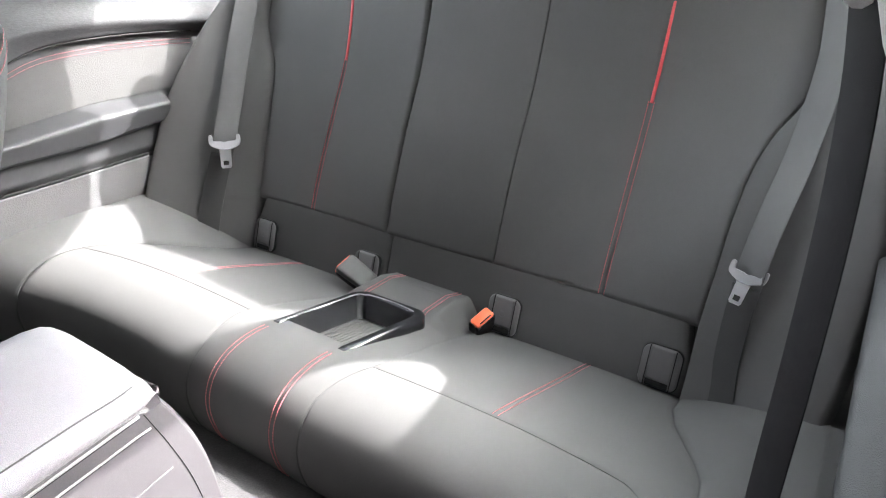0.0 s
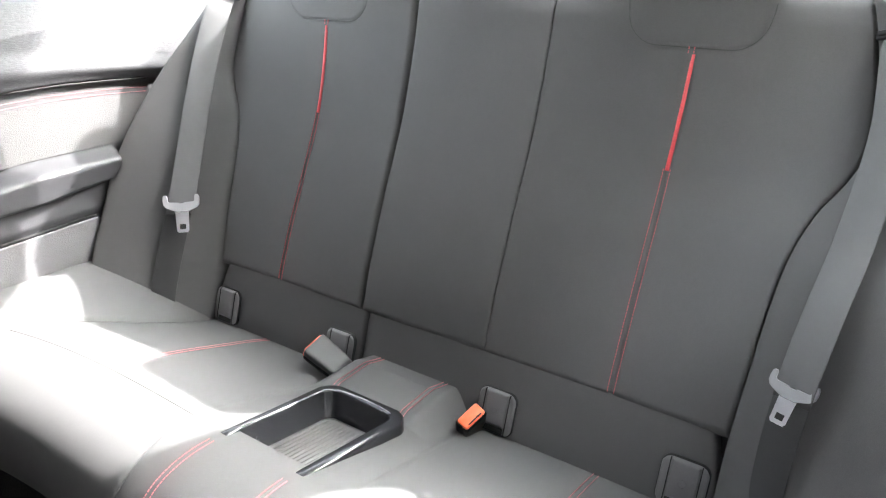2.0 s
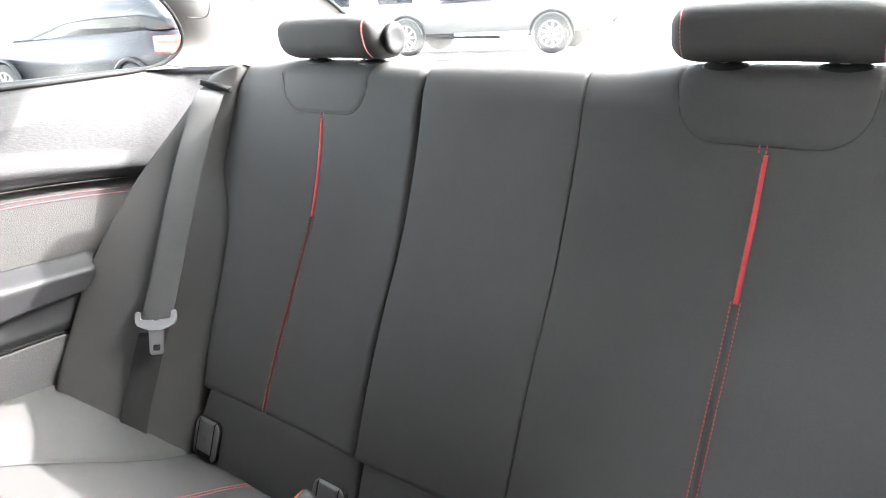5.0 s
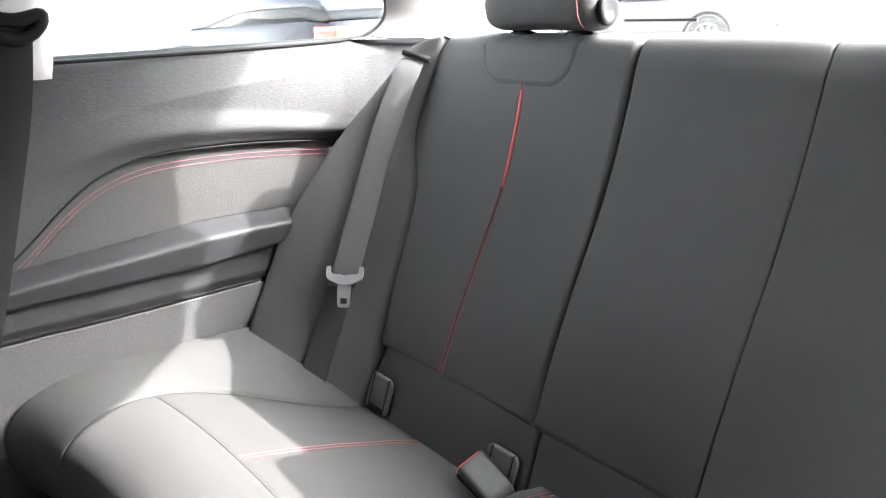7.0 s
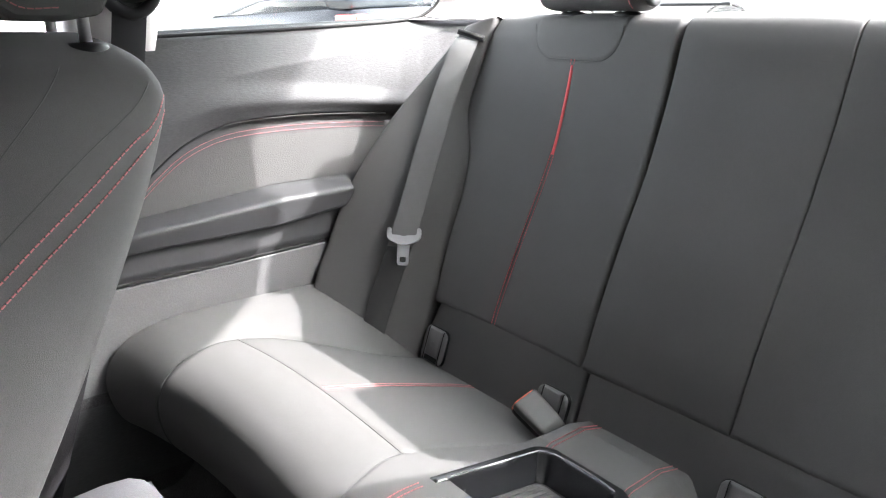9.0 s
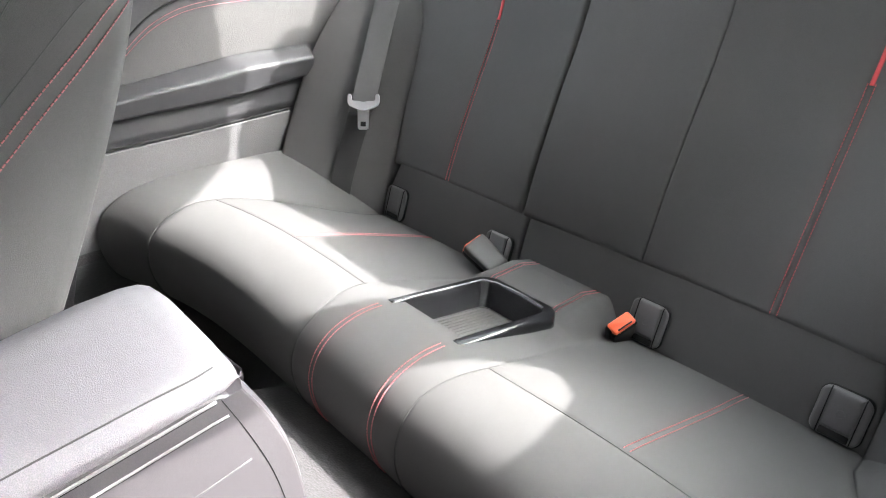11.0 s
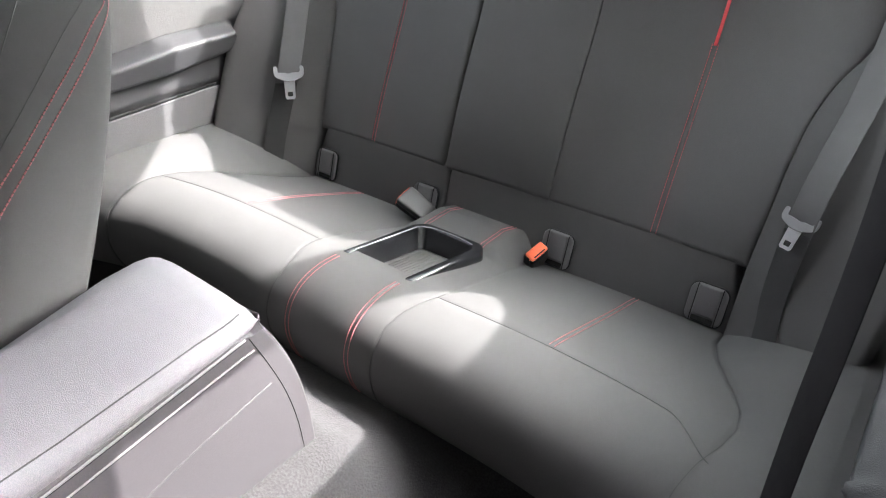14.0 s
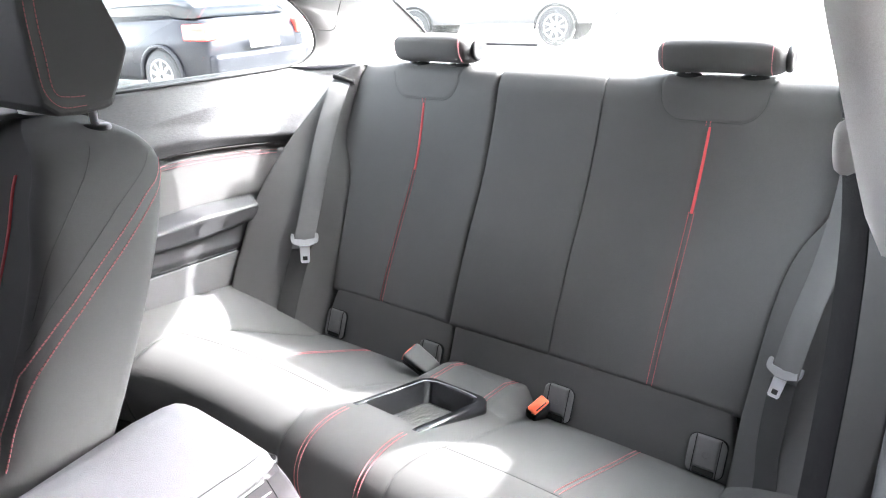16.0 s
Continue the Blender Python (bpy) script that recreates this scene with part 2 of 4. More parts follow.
def loops(name, rings, material, parent=None, label="", cap0=True, cap1=True, smooth=True):
    """Skins a list of rings of equal length; caps the ends."""
    n = len(rings[0])
    verts = [p for r in rings for p in r]
    faces = grid_faces(n, len(rings), closed=True)
    if cap0:
        faces.append(tuple(range(n))[::-1])
    if cap1:
        faces.append(tuple((len(rings) - 1) * n + k for k in range(n)))
    ob = obj(name, verts, faces, material, parent, label, smooth)
    bm = bmesh.new()
    bm.from_mesh(ob.data)
    bmesh.ops.recalc_face_normals(bm, faces=bm.faces)
    bm.to_mesh(ob.data)
    bm.free()
    return ob


# ---------------------------------------------------------------- rear backrest
BACK = [(1.008, .472), (1.036, .56), (1.076, .66), (1.124, .766), (1.152, .85), (1.168, .91), (1.178, .955), (1.192, .980), (1.222, .989), (1.27, .988)]
BK = catmull(BACK, 400)


def back_y(z):
    k = BK[:330]
    return np.interp(z, k[:, 1], k[:, 0])


def recess(z):
    """How far the middle of an outer backrest lies behind its edges (negative: behind)."""
    return -.0145 * np.sin(np.pi * np.clip((np.asarray(z) - .47) / .50, 0, 1)) ** 1.2


def back_n(z):
    """Outward normal (y, z) of the backrest's face at a height."""
    d = (back_y(z + 0.004) - back_y(z - 0.004)) / 0.008
    q = np.sqrt(1 + d * d)
    return -1 / q, d / q


def pad(name, xl, xr, prof, parent, material, r=0.014, puff=0.006, thick=0.035, groove=None, nu=70, nv=120, label="", dish=None, rl=None, rr=None, rb=None):
    """An upholstered pad: a face along a profile (y, z) between two edges, rolled at its rim, with sides behind it."""
    PR = catmull(prof, nv * 3)
    s = np.concatenate([[0], np.cumsum(np.linalg.norm(np.diff(PR, axis=0), axis=1))])
    L = s[-1]
    warp = lambda n: np.concatenate([[0], np.cumsum(0.25 + np.sin(np.linspace(0, math.pi, n - 1)) ** 0.6)])
    sv = warp(nv)
    sv = sv / sv[-1] * L
    Y, Z = np.interp(sv, s, PR[:, 0]), np.interp(sv, s, PR[:, 1])
    ty, tz = np.gradient(Y), np.gradient(Z)
    q = np.sqrt(ty ** 2 + tz ** 2)
    ny, nz = -tz / q, ty / q
    uu = warp(nu)
    uu = uu / uu[-1]
    XL, XR = np.array([xl(z) for z in Z]), np.array([xr(z) for z in Z])
    X = XL[:, None] + uu[None, :] * (XR - XL)[:, None]
    roll = lambda e, q: q - np.sqrt(np.maximum(q * q - (q - np.clip(e, 0, q)) ** 2, 0))
    dep = np.maximum.reduce([roll(X - XL[:, None], rl or r), roll(XR[:, None] - X, rr or r), roll(sv[:, None] + 0 * X, rb or r), roll((L - sv)[:, None] + 0 * X, r)])
    bul = puff * (1 - (2 * uu[None, :] - 1) ** 4) * (1 - (2 * sv[:, None] / L - 1) ** 6)
    if dish is not None:
        bul = dish(Z)[:, None] * (1 - (2 * uu[None, :] - 1) ** 2)
    off = bul - dep
    if groove is not None:
        off = off + groove(X, np.broadcast_to(Z[:, None], X.shape))
    V = np.stack([X, Y[:, None] + ny[:, None] * off, Z[:, None] + nz[:, None] * off], axis=-1)
    verts = V.reshape(-1, 3).tolist()
    faces = grid_faces(nu, nv)
    ring = [(0, i) for i in range(nu)] + [(j, nu - 1) for j in range(1, nv)] + [(nv - 1, i) for i in range(nu - 2, -1, -1)] + [(j, 0) for j in range(nv - 2, 0, -1)]
    o = len(verts)
    for j, i in ring:
        verts.append((V[j, i, 0], V[j, i, 1] - ny[j] * thick, V[j, i, 2] - nz[j] * thick))
    n = len(ring)
    for k in range(n):
        a, b = ring[k], ring[(k + 1) % n]
        faces.append((b[0] * nu + b[1], a[0] * nu + a[1], o + k, o + (k + 1) % n))
    return obj(name, verts, faces, material, parent, label)


EDGE_Z = [.44, .475, .56, .64, .70, .745, .785, .82, .87, .93, .98, 1.01]
EDGE_X = [.466, .466, .470, .474, .482, .497, .520, .532, .529, .516, .500, .488]
EDGE = catmull(list(zip(EDGE_X, EDGE_Z)), 120)


def edge_x(z):
    return np.interp(z, EDGE[:, 1], EDGE[:, 0])


def patch_groove(xc):
    def g(X, Z):
        hx = 0.088 + 0.10 * np.clip(Z - 0.95, 0, 1)
        r = 0.042
        dx, dz = np.abs(X - xc) - (hx - r), (0.916 + r) - Z
        d = np.where((dx > 0) & (dz > 0), np.hypot(np.maximum(dx, 0), np.maximum(dz, 0)) - r, np.maximum(dx, dz) - r)
        line = np.abs(X - xc) + np.where((Z > .90) | (Z < .47), 1, 0)
        return -0.0019 * np.exp(-(d / 0.0016) ** 2) + 0.0006 * (d < 0) - 0.0022 * np.exp(-(line / 0.003) ** 2)
    return g


def headrest(parent, xc, y0, z0):
    """A low, wide headrest with rounded ends, on two bright posts."""
    rings = []
    for u in np.linspace(-1, 1, 41):
        hw = 0.108
        k = max(0.02, 1 - abs(u) ** 9) ** 0.5
        x = xc + hw * u
        ring = []
        for a in range(28):
            w = 2 * math.pi * a / 28
            c, s = math.cos(w), math.sin(w)
            y = 0.042 * math.copysign(abs(c) ** 0.75, c) * k
            z = 0.031 * math.copysign(abs(s) ** 0.7, s) * k
            ring.append((x, y0 + y - 0.25 * z, z0 + z + 0.004 * (1 - u * u)))
        rings.append(ring)
    hr = loops("headrest", rings, FABRIC, parent, "low padded headrest with red edge stitching")
    for side in (-1, 1):
        pts, nrm = [], []
        for a in np.linspace(0, 1.0, 28):
            w = math.pi * (0.35 + 0.95 * a)
            c, s = math.cos(w), math.sin(w)
            z = 0.031 * math.copysign(abs(s) ** 0.7, s)
            pts.append((xc + side * 0.088, y0 + 0.042 * math.copysign(abs(c) ** 0.75, c) - 0.25 * z, z0 + z + 0.0015))
            nrm.append((0, c, s))
        stitching("stitching", pts, nrm, hr)
    # round cap on the inner end
    ring2 = []
    for rad, dx in ((0.022, 0.0), (0.022, 0.006), (0.018, 0.009), (0.012, 0.007)):
        ring2.append([(xc + 0.105 + dx, y0 + rad * math.cos(2 * math.pi * a / 24), z0 + rad * math.sin(2 * math.pi * a / 24)) for a in range(24)])
    loops("end_cap", ring2, BLACK, hr, "round black hinge cap")
    for dx in (-0.055, 0.055):
        tube("post", [(xc + dx, y0 + 0.012, z0 - 0.075), (xc + dx, y0 + 0.008, z0 - 0.045), (xc + dx, y0, z0 - 0.01)], 0.0055, CHROME, hr, "bright steel post", n=12)
        ring3 = []
        for rad, dz in ((0.026, -0.046), (0.026, -0.034), (0.021, -0.029), (0.010, -0.027)):
            ring3.append([(xc + dx + rad * math.cos(2 * math.pi * a / 24), y0 + 0.012 + 0.7 * rad * math.sin(2 * math.pi * a / 24), z0 + dz) for a in range(24)])
        loops("collar", ring3, BLACK, hr, "black plastic guide collar")
    return hr


def seam_stripe(parent, xc):
    """Red loop strip at the top of the backrest and the double red stitching under it."""
    zs = np.linspace(0.908, 0.766, 40)
    ny, nz = back_n(zs)
    g = -0.0012
    rings = []
    for z, a, b in zip(zs, ny, nz):
        y = back_y(z)
        w = 0.0029 if xc < 0 else 0.0025
        q = g + float(recess(z))
        xs = xc + (0.004 * (z - 0.765) / 0.142 if xc > 0 else 0)
        rings.append([(xs + sx * w, y + a * (q + h), z + b * (q + h)) for sx, h in ((-1, -0.006), (-1, 0.0005), (-.6, 0.0022), (.6, 0.0022), (1, 0.0005), (1, -0.006))])
    strip_ob = loops("red_strip", rings, RED, parent, "bright red woven strip set into the seam")
    for k in (1, 4):
        tube("edge_cord", [r[k] for r in rings], .0006, CORD, strip_ob, "darker red cord along the strip", n=6)
    w = .0046 if xc > 0 else .0036
    for dx, z1, z0 in ((-w, .768, .480), (w, .768, .480), (-.0035, .917, .907), (.0035, .917, .907)):
        zs = np.linspace(z1, z0, 130)
        ny, nz = back_n(zs)
        e = np.clip((zs - .472) * 1.05, 0, .015)
        g2 = recess(zs) - 0.0008 - (.015 - np.sqrt(.015 ** 2 - (.015 - e) ** 2))
        pts = np.stack([np.full_like(zs, xc + dx), back_y(zs) + ny * g2, zs + nz * g2], axis=1)
        stitching("stitching", pts, np.stack([np.zeros_like(zs), ny, nz], axis=1), parent, r=.00085 if xc > 0 else .00074, lift=.0010, material=DEEPRED)


def patch_seam(parent, xc):
    """Sewn outline of the patch under the headrest."""
    r, z0 = .042, .916
    side = [(.088 + .10 * max(0, z - .95), z) for z in np.linspace(.972, z0 + r, 14)]
    arc = [(.088 - r + r * math.cos(w), z0 + r - r * math.sin(w)) for w in np.linspace(.08, math.pi / 2, 14)]
    half = side + arc
    line = [(xc - x, z) for x, z in half] + [(xc + x, z) for x, z in half[::-1]]
    pts = []
    for x, z in catmull(line, 140):
        ny, nz = back_n(z)
        q = float(recess(z)) * (1 - (2 * (x - xc) / .40) ** 2) - .0009
        pts.append((x, float(back_y(z)) + ny * q, z + nz * q))
    tube("seam", pts, .0007, SEAM, parent, n=6)


def backrest(name, xl, xr, label, red=None, rl=.004, rr=.003):
    b = thing(name, label, "rear seat", "rear seats")
    pad("backrest", xl, xr, BACK, b, FABRIC, r=0.008, rl=rl, rr=rr, dish=recess if red else None, puff=0.004, groove=patch_groove(red) if red else None, nu=150 if red else 80, nv=230, rb=.015)
    if red:
        seam_stripe(b, red)
        patch_seam(b, red)
        headrest(b, red + (0.013 if red < 0 else 0.000), 1.205, 1.0205)
    else:
        zs = np.linspace(.505, .93, 60)
        ny, nz = back_n(zs)
        for x in (xl(.7) + .0042, xr(.7) - .0042):
            tube("edge_welt", np.stack([np.full_like(zs, x), back_y(zs) - ny * .0006, zs - nz * .0006], axis=1), .0008, FABRIC, b, "sewn welt along the edge", n=6)
    return b


GAP = 0.0005
backrest("rear_car_seat", lambda z: -edge_x(z) + 0.0004, lambda z: -0.118 - GAP, "charcoal rear backrest with red centre strip and headrest", -0.310, .007, .015)
backrest("rear_car_seat", lambda z: -0.118 + GAP, lambda z: 0.116 - GAP, "plain narrow charcoal middle rear backrest section")
backrest("rear_car_seat", lambda z: 0.116 + GAP, lambda z: edge_x(z) - 0.0004, "charcoal rear backrest with red centre strip and headrest", 0.312, .0025, .008)

# lower fixed strip under the backrests
strip = thing("lower_backrest_strip", "charcoal padded strip between rear cushion and backrests", "seat trim")
PROF = [(0.970, .335), (0.983, .38), (0.999, .43), (1.013, .472), (1.034, .51)]
pad("strip", lambda z: -0.483 + 0.25 * (z - .345), lambda z: -0.107, PROF, strip, FABRIC, r=0.006, puff=0.003, thick=0.03, nu=60, nv=40)
pad("strip", lambda z: -0.1055, lambda z: 0.483 - 0.25 * (z - .345), PROF, strip, FABRIC, r=0.006, puff=0.003, thick=0.03, nu=70, nv=40)

# side bolsters beside the backrests
OUT = catmull([(.634, .816, .392), (.640, .835, .43), (.650, .856, .486), (.658, .893, .558), (.656, .955, .679), (.625, 1.034, .802), (.583, 1.100, .895), (.556, 1.150, .962)], 120)


def bolster(sgn, label):
    b = thing("side_bolster", label, "seat bolster", "fixed side bolsters")
    nu, nv = 48, 110
    verts = []
    for j in range(nv):
        t = j / (nv - 1)
        o = np.array([np.interp(t, np.linspace(0, 1, 120), OUT[:, k]) for k in range(3)])
        z = .352 + (0.985 - .352) * t
        i = np.array([edge_x(z) - 0.0035, float(back_y(max(z, .462))) + (z - .462 if z < .462 else 0) * 0.3, z])
        for k in range(nu):
            u = k / (nu - 1)
            p = i + (o - i) * u
            d = min(u, 1 - u) * np.linalg.norm(o - i)
            r = 0.010
            dep = r - math.sqrt(max(r * r - (r - min(d, r)) ** 2, 0))
            bul = 0.020 * math.sin(math.pi * u) ** 0.7 * (1 - 0.6 * t)
            nrm = np.array([-0.45, -0.85, 0.25])
            p = p + nrm * (bul - dep)
            verts.append((sgn * p[0], p[1], p[2]))
    f = grid_faces(nu, nv, flip=sgn < 0)
    ring = [(0, i) for i in range(nu)] + [(j, nu - 1) for j in range(1, nv)] + [(nv - 1, i) for i in range(nu - 2, -1, -1)] + [(j, 0) for j in range(nv - 2, 0, -1)]
    o = len(verts)
    for j, i in ring:
        v = verts[j * nu + i]
        verts.append((v[0], v[1] + 0.03, v[2] - 0.008))
    n = len(ring)
    for k in range(n):
        a, c = ring[k], ring[(k + 1) % n]
        q = (c[0] * nu + c[1], a[0] * nu + a[1], o + k, o + (k + 1) % n)
        f.append(q if sgn > 0 else q[::-1])
    obj("pad", verts, f, FABRIC, b)
    return b


bolsters = [bolster(-1, "charcoal side bolster between backrest and side panel"), bolster(1, "charcoal side bolster between backrest and side panel")]

# ---------------------------------------------------------------- rear bench cushion
BENCH = [(1.03, .350), (.99, .362), (.90, .392), (.80, .428), (.72, .455), (.68, .467), (.64, .475), (.605, .4735), (.574, .4635), (.552, .445), (.539, .416), (.539, .38), (.556, .33), (.595, .290)]
NB = 250
BC = catmull(BENCH, NB)
BS = np.concatenate([[0], np.cumsum(np.linalg.norm(np.diff(BC, axis=0), axis=1))])
S_Y = [1.03, 1.0, .92, .86, .80, .765, .735, .70, .66, .62, .58, .55]
S_X = [.463, .464, .468, .486, .514, .534, .548, .554, .548, .536, .528, .522]


def s_of_y(y):
    k = int(np.argmin(BC[:, 0]))
    return float(np.interp(-y, -BC[:k, 0], BS[:k]))


def wing_x(y):
    return np.interp(-np.asarray(y), -np.array(S_Y), S_X)


def bench_surface(X, s):
    """Point on the cushion for a place across and a length along the profile from the back."""
    X, s = np.asarray(X, float), np.asarray(s, float)
    y, z = np.interp(s, BS, BC[:, 0]), np.interp(s, BS, BC[:, 1])
    ax = np.abs(X)
    fw = smooth01(.82, .60, y)
    S = wing_x(y)
    t = np.clip((ax - S) / (.655 - S), 0, 1)
    R = np.interp(y, [.55, .60, .635, .72, .80, .855, .95, 1.0, 1.03], [.0, .006, .012, .035, .060, .077, .100, .108, .11])
    top = smooth01(.39, .445, z) + (y > .75) * (1 - smooth01(.39, .445, z))
    rise = R * t * (1.6 - .6 * t) * top
    H = np.interp(y, [.56, .64, .70, .80, .862, .885, .95, 1.0, 1.03], [0, 0, .002, .006, .014, .030, .050, .050, .048])
    hump = H * smooth01(.128, .078, ax) * (top > 0.4)
    puff = 0.006 * np.sin(np.pi * np.clip((ax - .12) / (S - .12), 0, 1)) * smooth01(1.02, .92, y)
    yy = y - 0.060 * (ax / .65) ** 4 * fw
    return np.stack([X, yy, z + rise + hump + puff], axis=-1)


def s_cross(x):
    """Length along the profile of the seam across the cushion, which bends forward towards the wings."""
    return s_of_y(.680) + .014 * smooth01(-.10, .15, x) + .040 * smooth01(.480, .555, np.abs(x)) * (np.asarray(x) > 0)


def bench():
    b = thing("rear_bench_cushion", "charcoal rear bench cushion with red double stitching", "seat cushion")
    nx = 640
    xs = np.linspace(-.655, .684, nx)
    X, Sg = np.meshgrid(xs, BS)
    P = bench_surface(X, Sg)
    Yn = np.interp(Sg, BS, BC[:, 0])
    front = Sg > s_of_y(.58)
    ax = np.abs(X)
    ridge = 1.35 * np.exp(-((ax - wing_x(np.where(front, .58 - np.clip((Sg - s_of_y(.58)) * .4, 0, .03), Yn))) / 0.0042) ** 2)
    Scross = s_cross(X)
    cross = np.exp(-((Sg - Scross) / 0.0030) ** 2) * (ax > .125) * (ax < wing_x(.655))
    xc = np.where(front, .108, .108 + .022 * smooth01(.56, .69, Yn))
    mid = np.exp(-((ax - xc) / 0.0030) ** 2) * (Sg > s_of_y(.685))
    xi = .13 - .012 * smooth01(.70, .95, Yn)
    inner = np.exp(-((ax - xi) / 0.006) ** 2) * (Sg < s_of_y(.685)) * 0.5
    tr = np.exp(-((ax - .315) / 0.006) ** 2) * (Sg < s_of_y(.685)) * 0.35
    fr = np.exp(-((ax - .062) / 0.007) ** 2) * (Sg > s_of_y(.66)) * 0.35
    hr = np.exp(-((ax - .062) / 0.007) ** 2) * (Yn > .865) * 0.35
    cut = -0.0030 * np.maximum.reduce([.55 * ridge, .5 * cross, .5 * mid, inner, tr, fr, hr])
    dX, dS = np.gradient(P, axis=1), np.gradient(P, axis=0)
    N = np.cross(dX, dS)
    N /= np.linalg.norm(N, axis=-1)[..., None] + 1e-9
    N *= np.sign(N[20, 307, 2])
    P = P + N * cut[..., None]
    skip = (np.abs(X - np.interp(Yn, [.66, .86], [.001, .015])) < .062) & (Yn > .692) & (Yn < .846)
    obj("cushion", P.reshape(-1, 3), grid_faces(nx, NB, skip=skip[:-1, :-1], flip=True), FABRIC, b)

    def row(x, s0, s1, n=120, wob=0.0):
        s = np.linspace(s0, s1, n)
        xx = np.full_like(s, x) + wob * np.sin(np.linspace(0, math.pi, n))
        p = bench_surface(xx, s)
        q = bench_surface(xx + 0.002, s)
        d = np.cross(q - p, np.gradient(p, axis=0))
        d /= np.linalg.norm(d, axis=1)[:, None]
        d *= np.sign(d[:, 2:3]) if abs(d[0, 2]) > 0.3 else 1
        d = np.where((d[:, 1] > 0)[:, None] & (d[:, 2] < .5)[:, None], -d, d)
        return p, d

    def line(name, X, S):
        p = bench_surface(np.array(X), np.array(S))
        p[:, 2] -= 0.0009
        tube(name, p, .0006, SEAM, b, n=6)

    sf = np.linspace(s_of_y(.685), BS[-1] - .02, 120)
    yf = np.where(sf > s_of_y(.58), .55, np.interp(sf, BS, BC[:, 0]))
    sw = np.linspace(s_of_y(1.02), BS[-1] - .02, 240)
    yw = np.where(sw > s_of_y(.58), .58 - np.clip((sw - s_of_y(.58)) * .4, 0, .03), np.interp(sw, BS, BC[:, 0]))
    for sg in (-1, 1):
        xq = np.linspace(.128, .546 if sg > 0 else .552, 90)
        line("seam", sg * np.where(sf > s_of_y(.58), .108, .108 + .022 * smooth01(.56, .69, yf)), sf)
        line("seam", sg * wing_x(yw), sw)
        line("seam", sg * xq, s_cross(sg * xq))
        for dx in (-0.0038, 0.0038):
            stitching("stitching", *row(sg * .317 + dx, s_of_y(.995), float(s_cross(sg * .317)) - .003, wob=sg * .004), b)
            stitching("stitching", *row(sg * .062 + dx, s_of_y(.655), BS[-1] - 0.035), b)
            stitching("stitching", *row(sg * .062 + dx, s_of_y(1.0), s_of_y(.872)), b)
    return b


bench()


# ---------------------------------------------------------------- tray between the seats
def tray():
    t = thing("centre_tray", "black plastic storage tray set into the rear bench", "storage tray")

    def place(x, yy, dz):
        cx = float(np.interp(yy, [.66, .86], [.001, .015]))
        return (x + cx, yy, float(np.interp(yy, [.66, .86], [.474, .443])) + dz - 0.012 * float(smooth01(.680, .652, yy)))

    def ring(hx, y0, y1, r, dz):
        cy, hy = (y0 + y1) / 2, (y1 - y0) / 2
        out = []
        for x, y in rrect(hx, hy, r, 7):
            bow = 0.008 * (1 - (x / hx) ** 2) * (1 if y > 0 else 0) * (y / hy) ** 2
            out.append(place(x, cy + y + bow, dz))
        return out

    loops("rim", [ring(.0735, .650, .860, .022, -.034), ring(.0735, .650, .860, .022, -.004), ring(.0715, .652, .858, .021, -.0008), ring(.0690, .655, .856, .020, .0), ring(.0600, .664, .846, .014, .0),
                  ring(.0580, .668, .843, .013, -.003), ring(.0530, .672, .834, .012, -.044), ring(.0500, .675, .831, .011, -.046)], PIANO, t, "", False, True)
    edge = [place(-.0592, y, .0004) for y in np.linspace(.690, .832, 20)] + [place(-.0592 + .013 * (1 - math.cos(a)), .832 + .013 * math.sin(a), .0004) for a in np.linspace(.1, 1.5, 8)]
    edge += [place(x, .8453 + .008 * (1 - (x / .06) ** 2), .0004) for x in np.linspace(-.044, .050, 24)]
    tube("bright_edge", edge, .0010, BEAD, t, "thin bright inner edge", n=6)
    mat_ob = loops("tray_mat", [ring(.0500, .672, .831, .010, -.0455), ring(.0500, .672, .831, .010, -.0425), ring(.0480, .674, .829, .009, -.0415)], RUBM, t, "grey ribbed rubber mat")
    tube("mat_edge", ring(.0492, .673, .830, .010, -.0415), .0013, PLASTIC, mat_ob, "", 6, True)
    for k in range(13):
        x = -.042 + .007 * k
        tube("rib", [place(x, .712, -.0414), place(x, .824, -.0414)], 0.0010, RUBM, mat_ob, n=6)
    return t


RUBM = mat("grey_rubber", (0.075, 0.075, 0.074), 0.55, grain=0.2, gscale=600, var=0.12, vscale=40)
tray()


# ---------------------------------------------------------------- child-seat anchor covers
COVER = mat("cover_plastic", (0.10, 0.098, 0.10), 0.5, grain=0.15, gscale=1200, var=0.06)


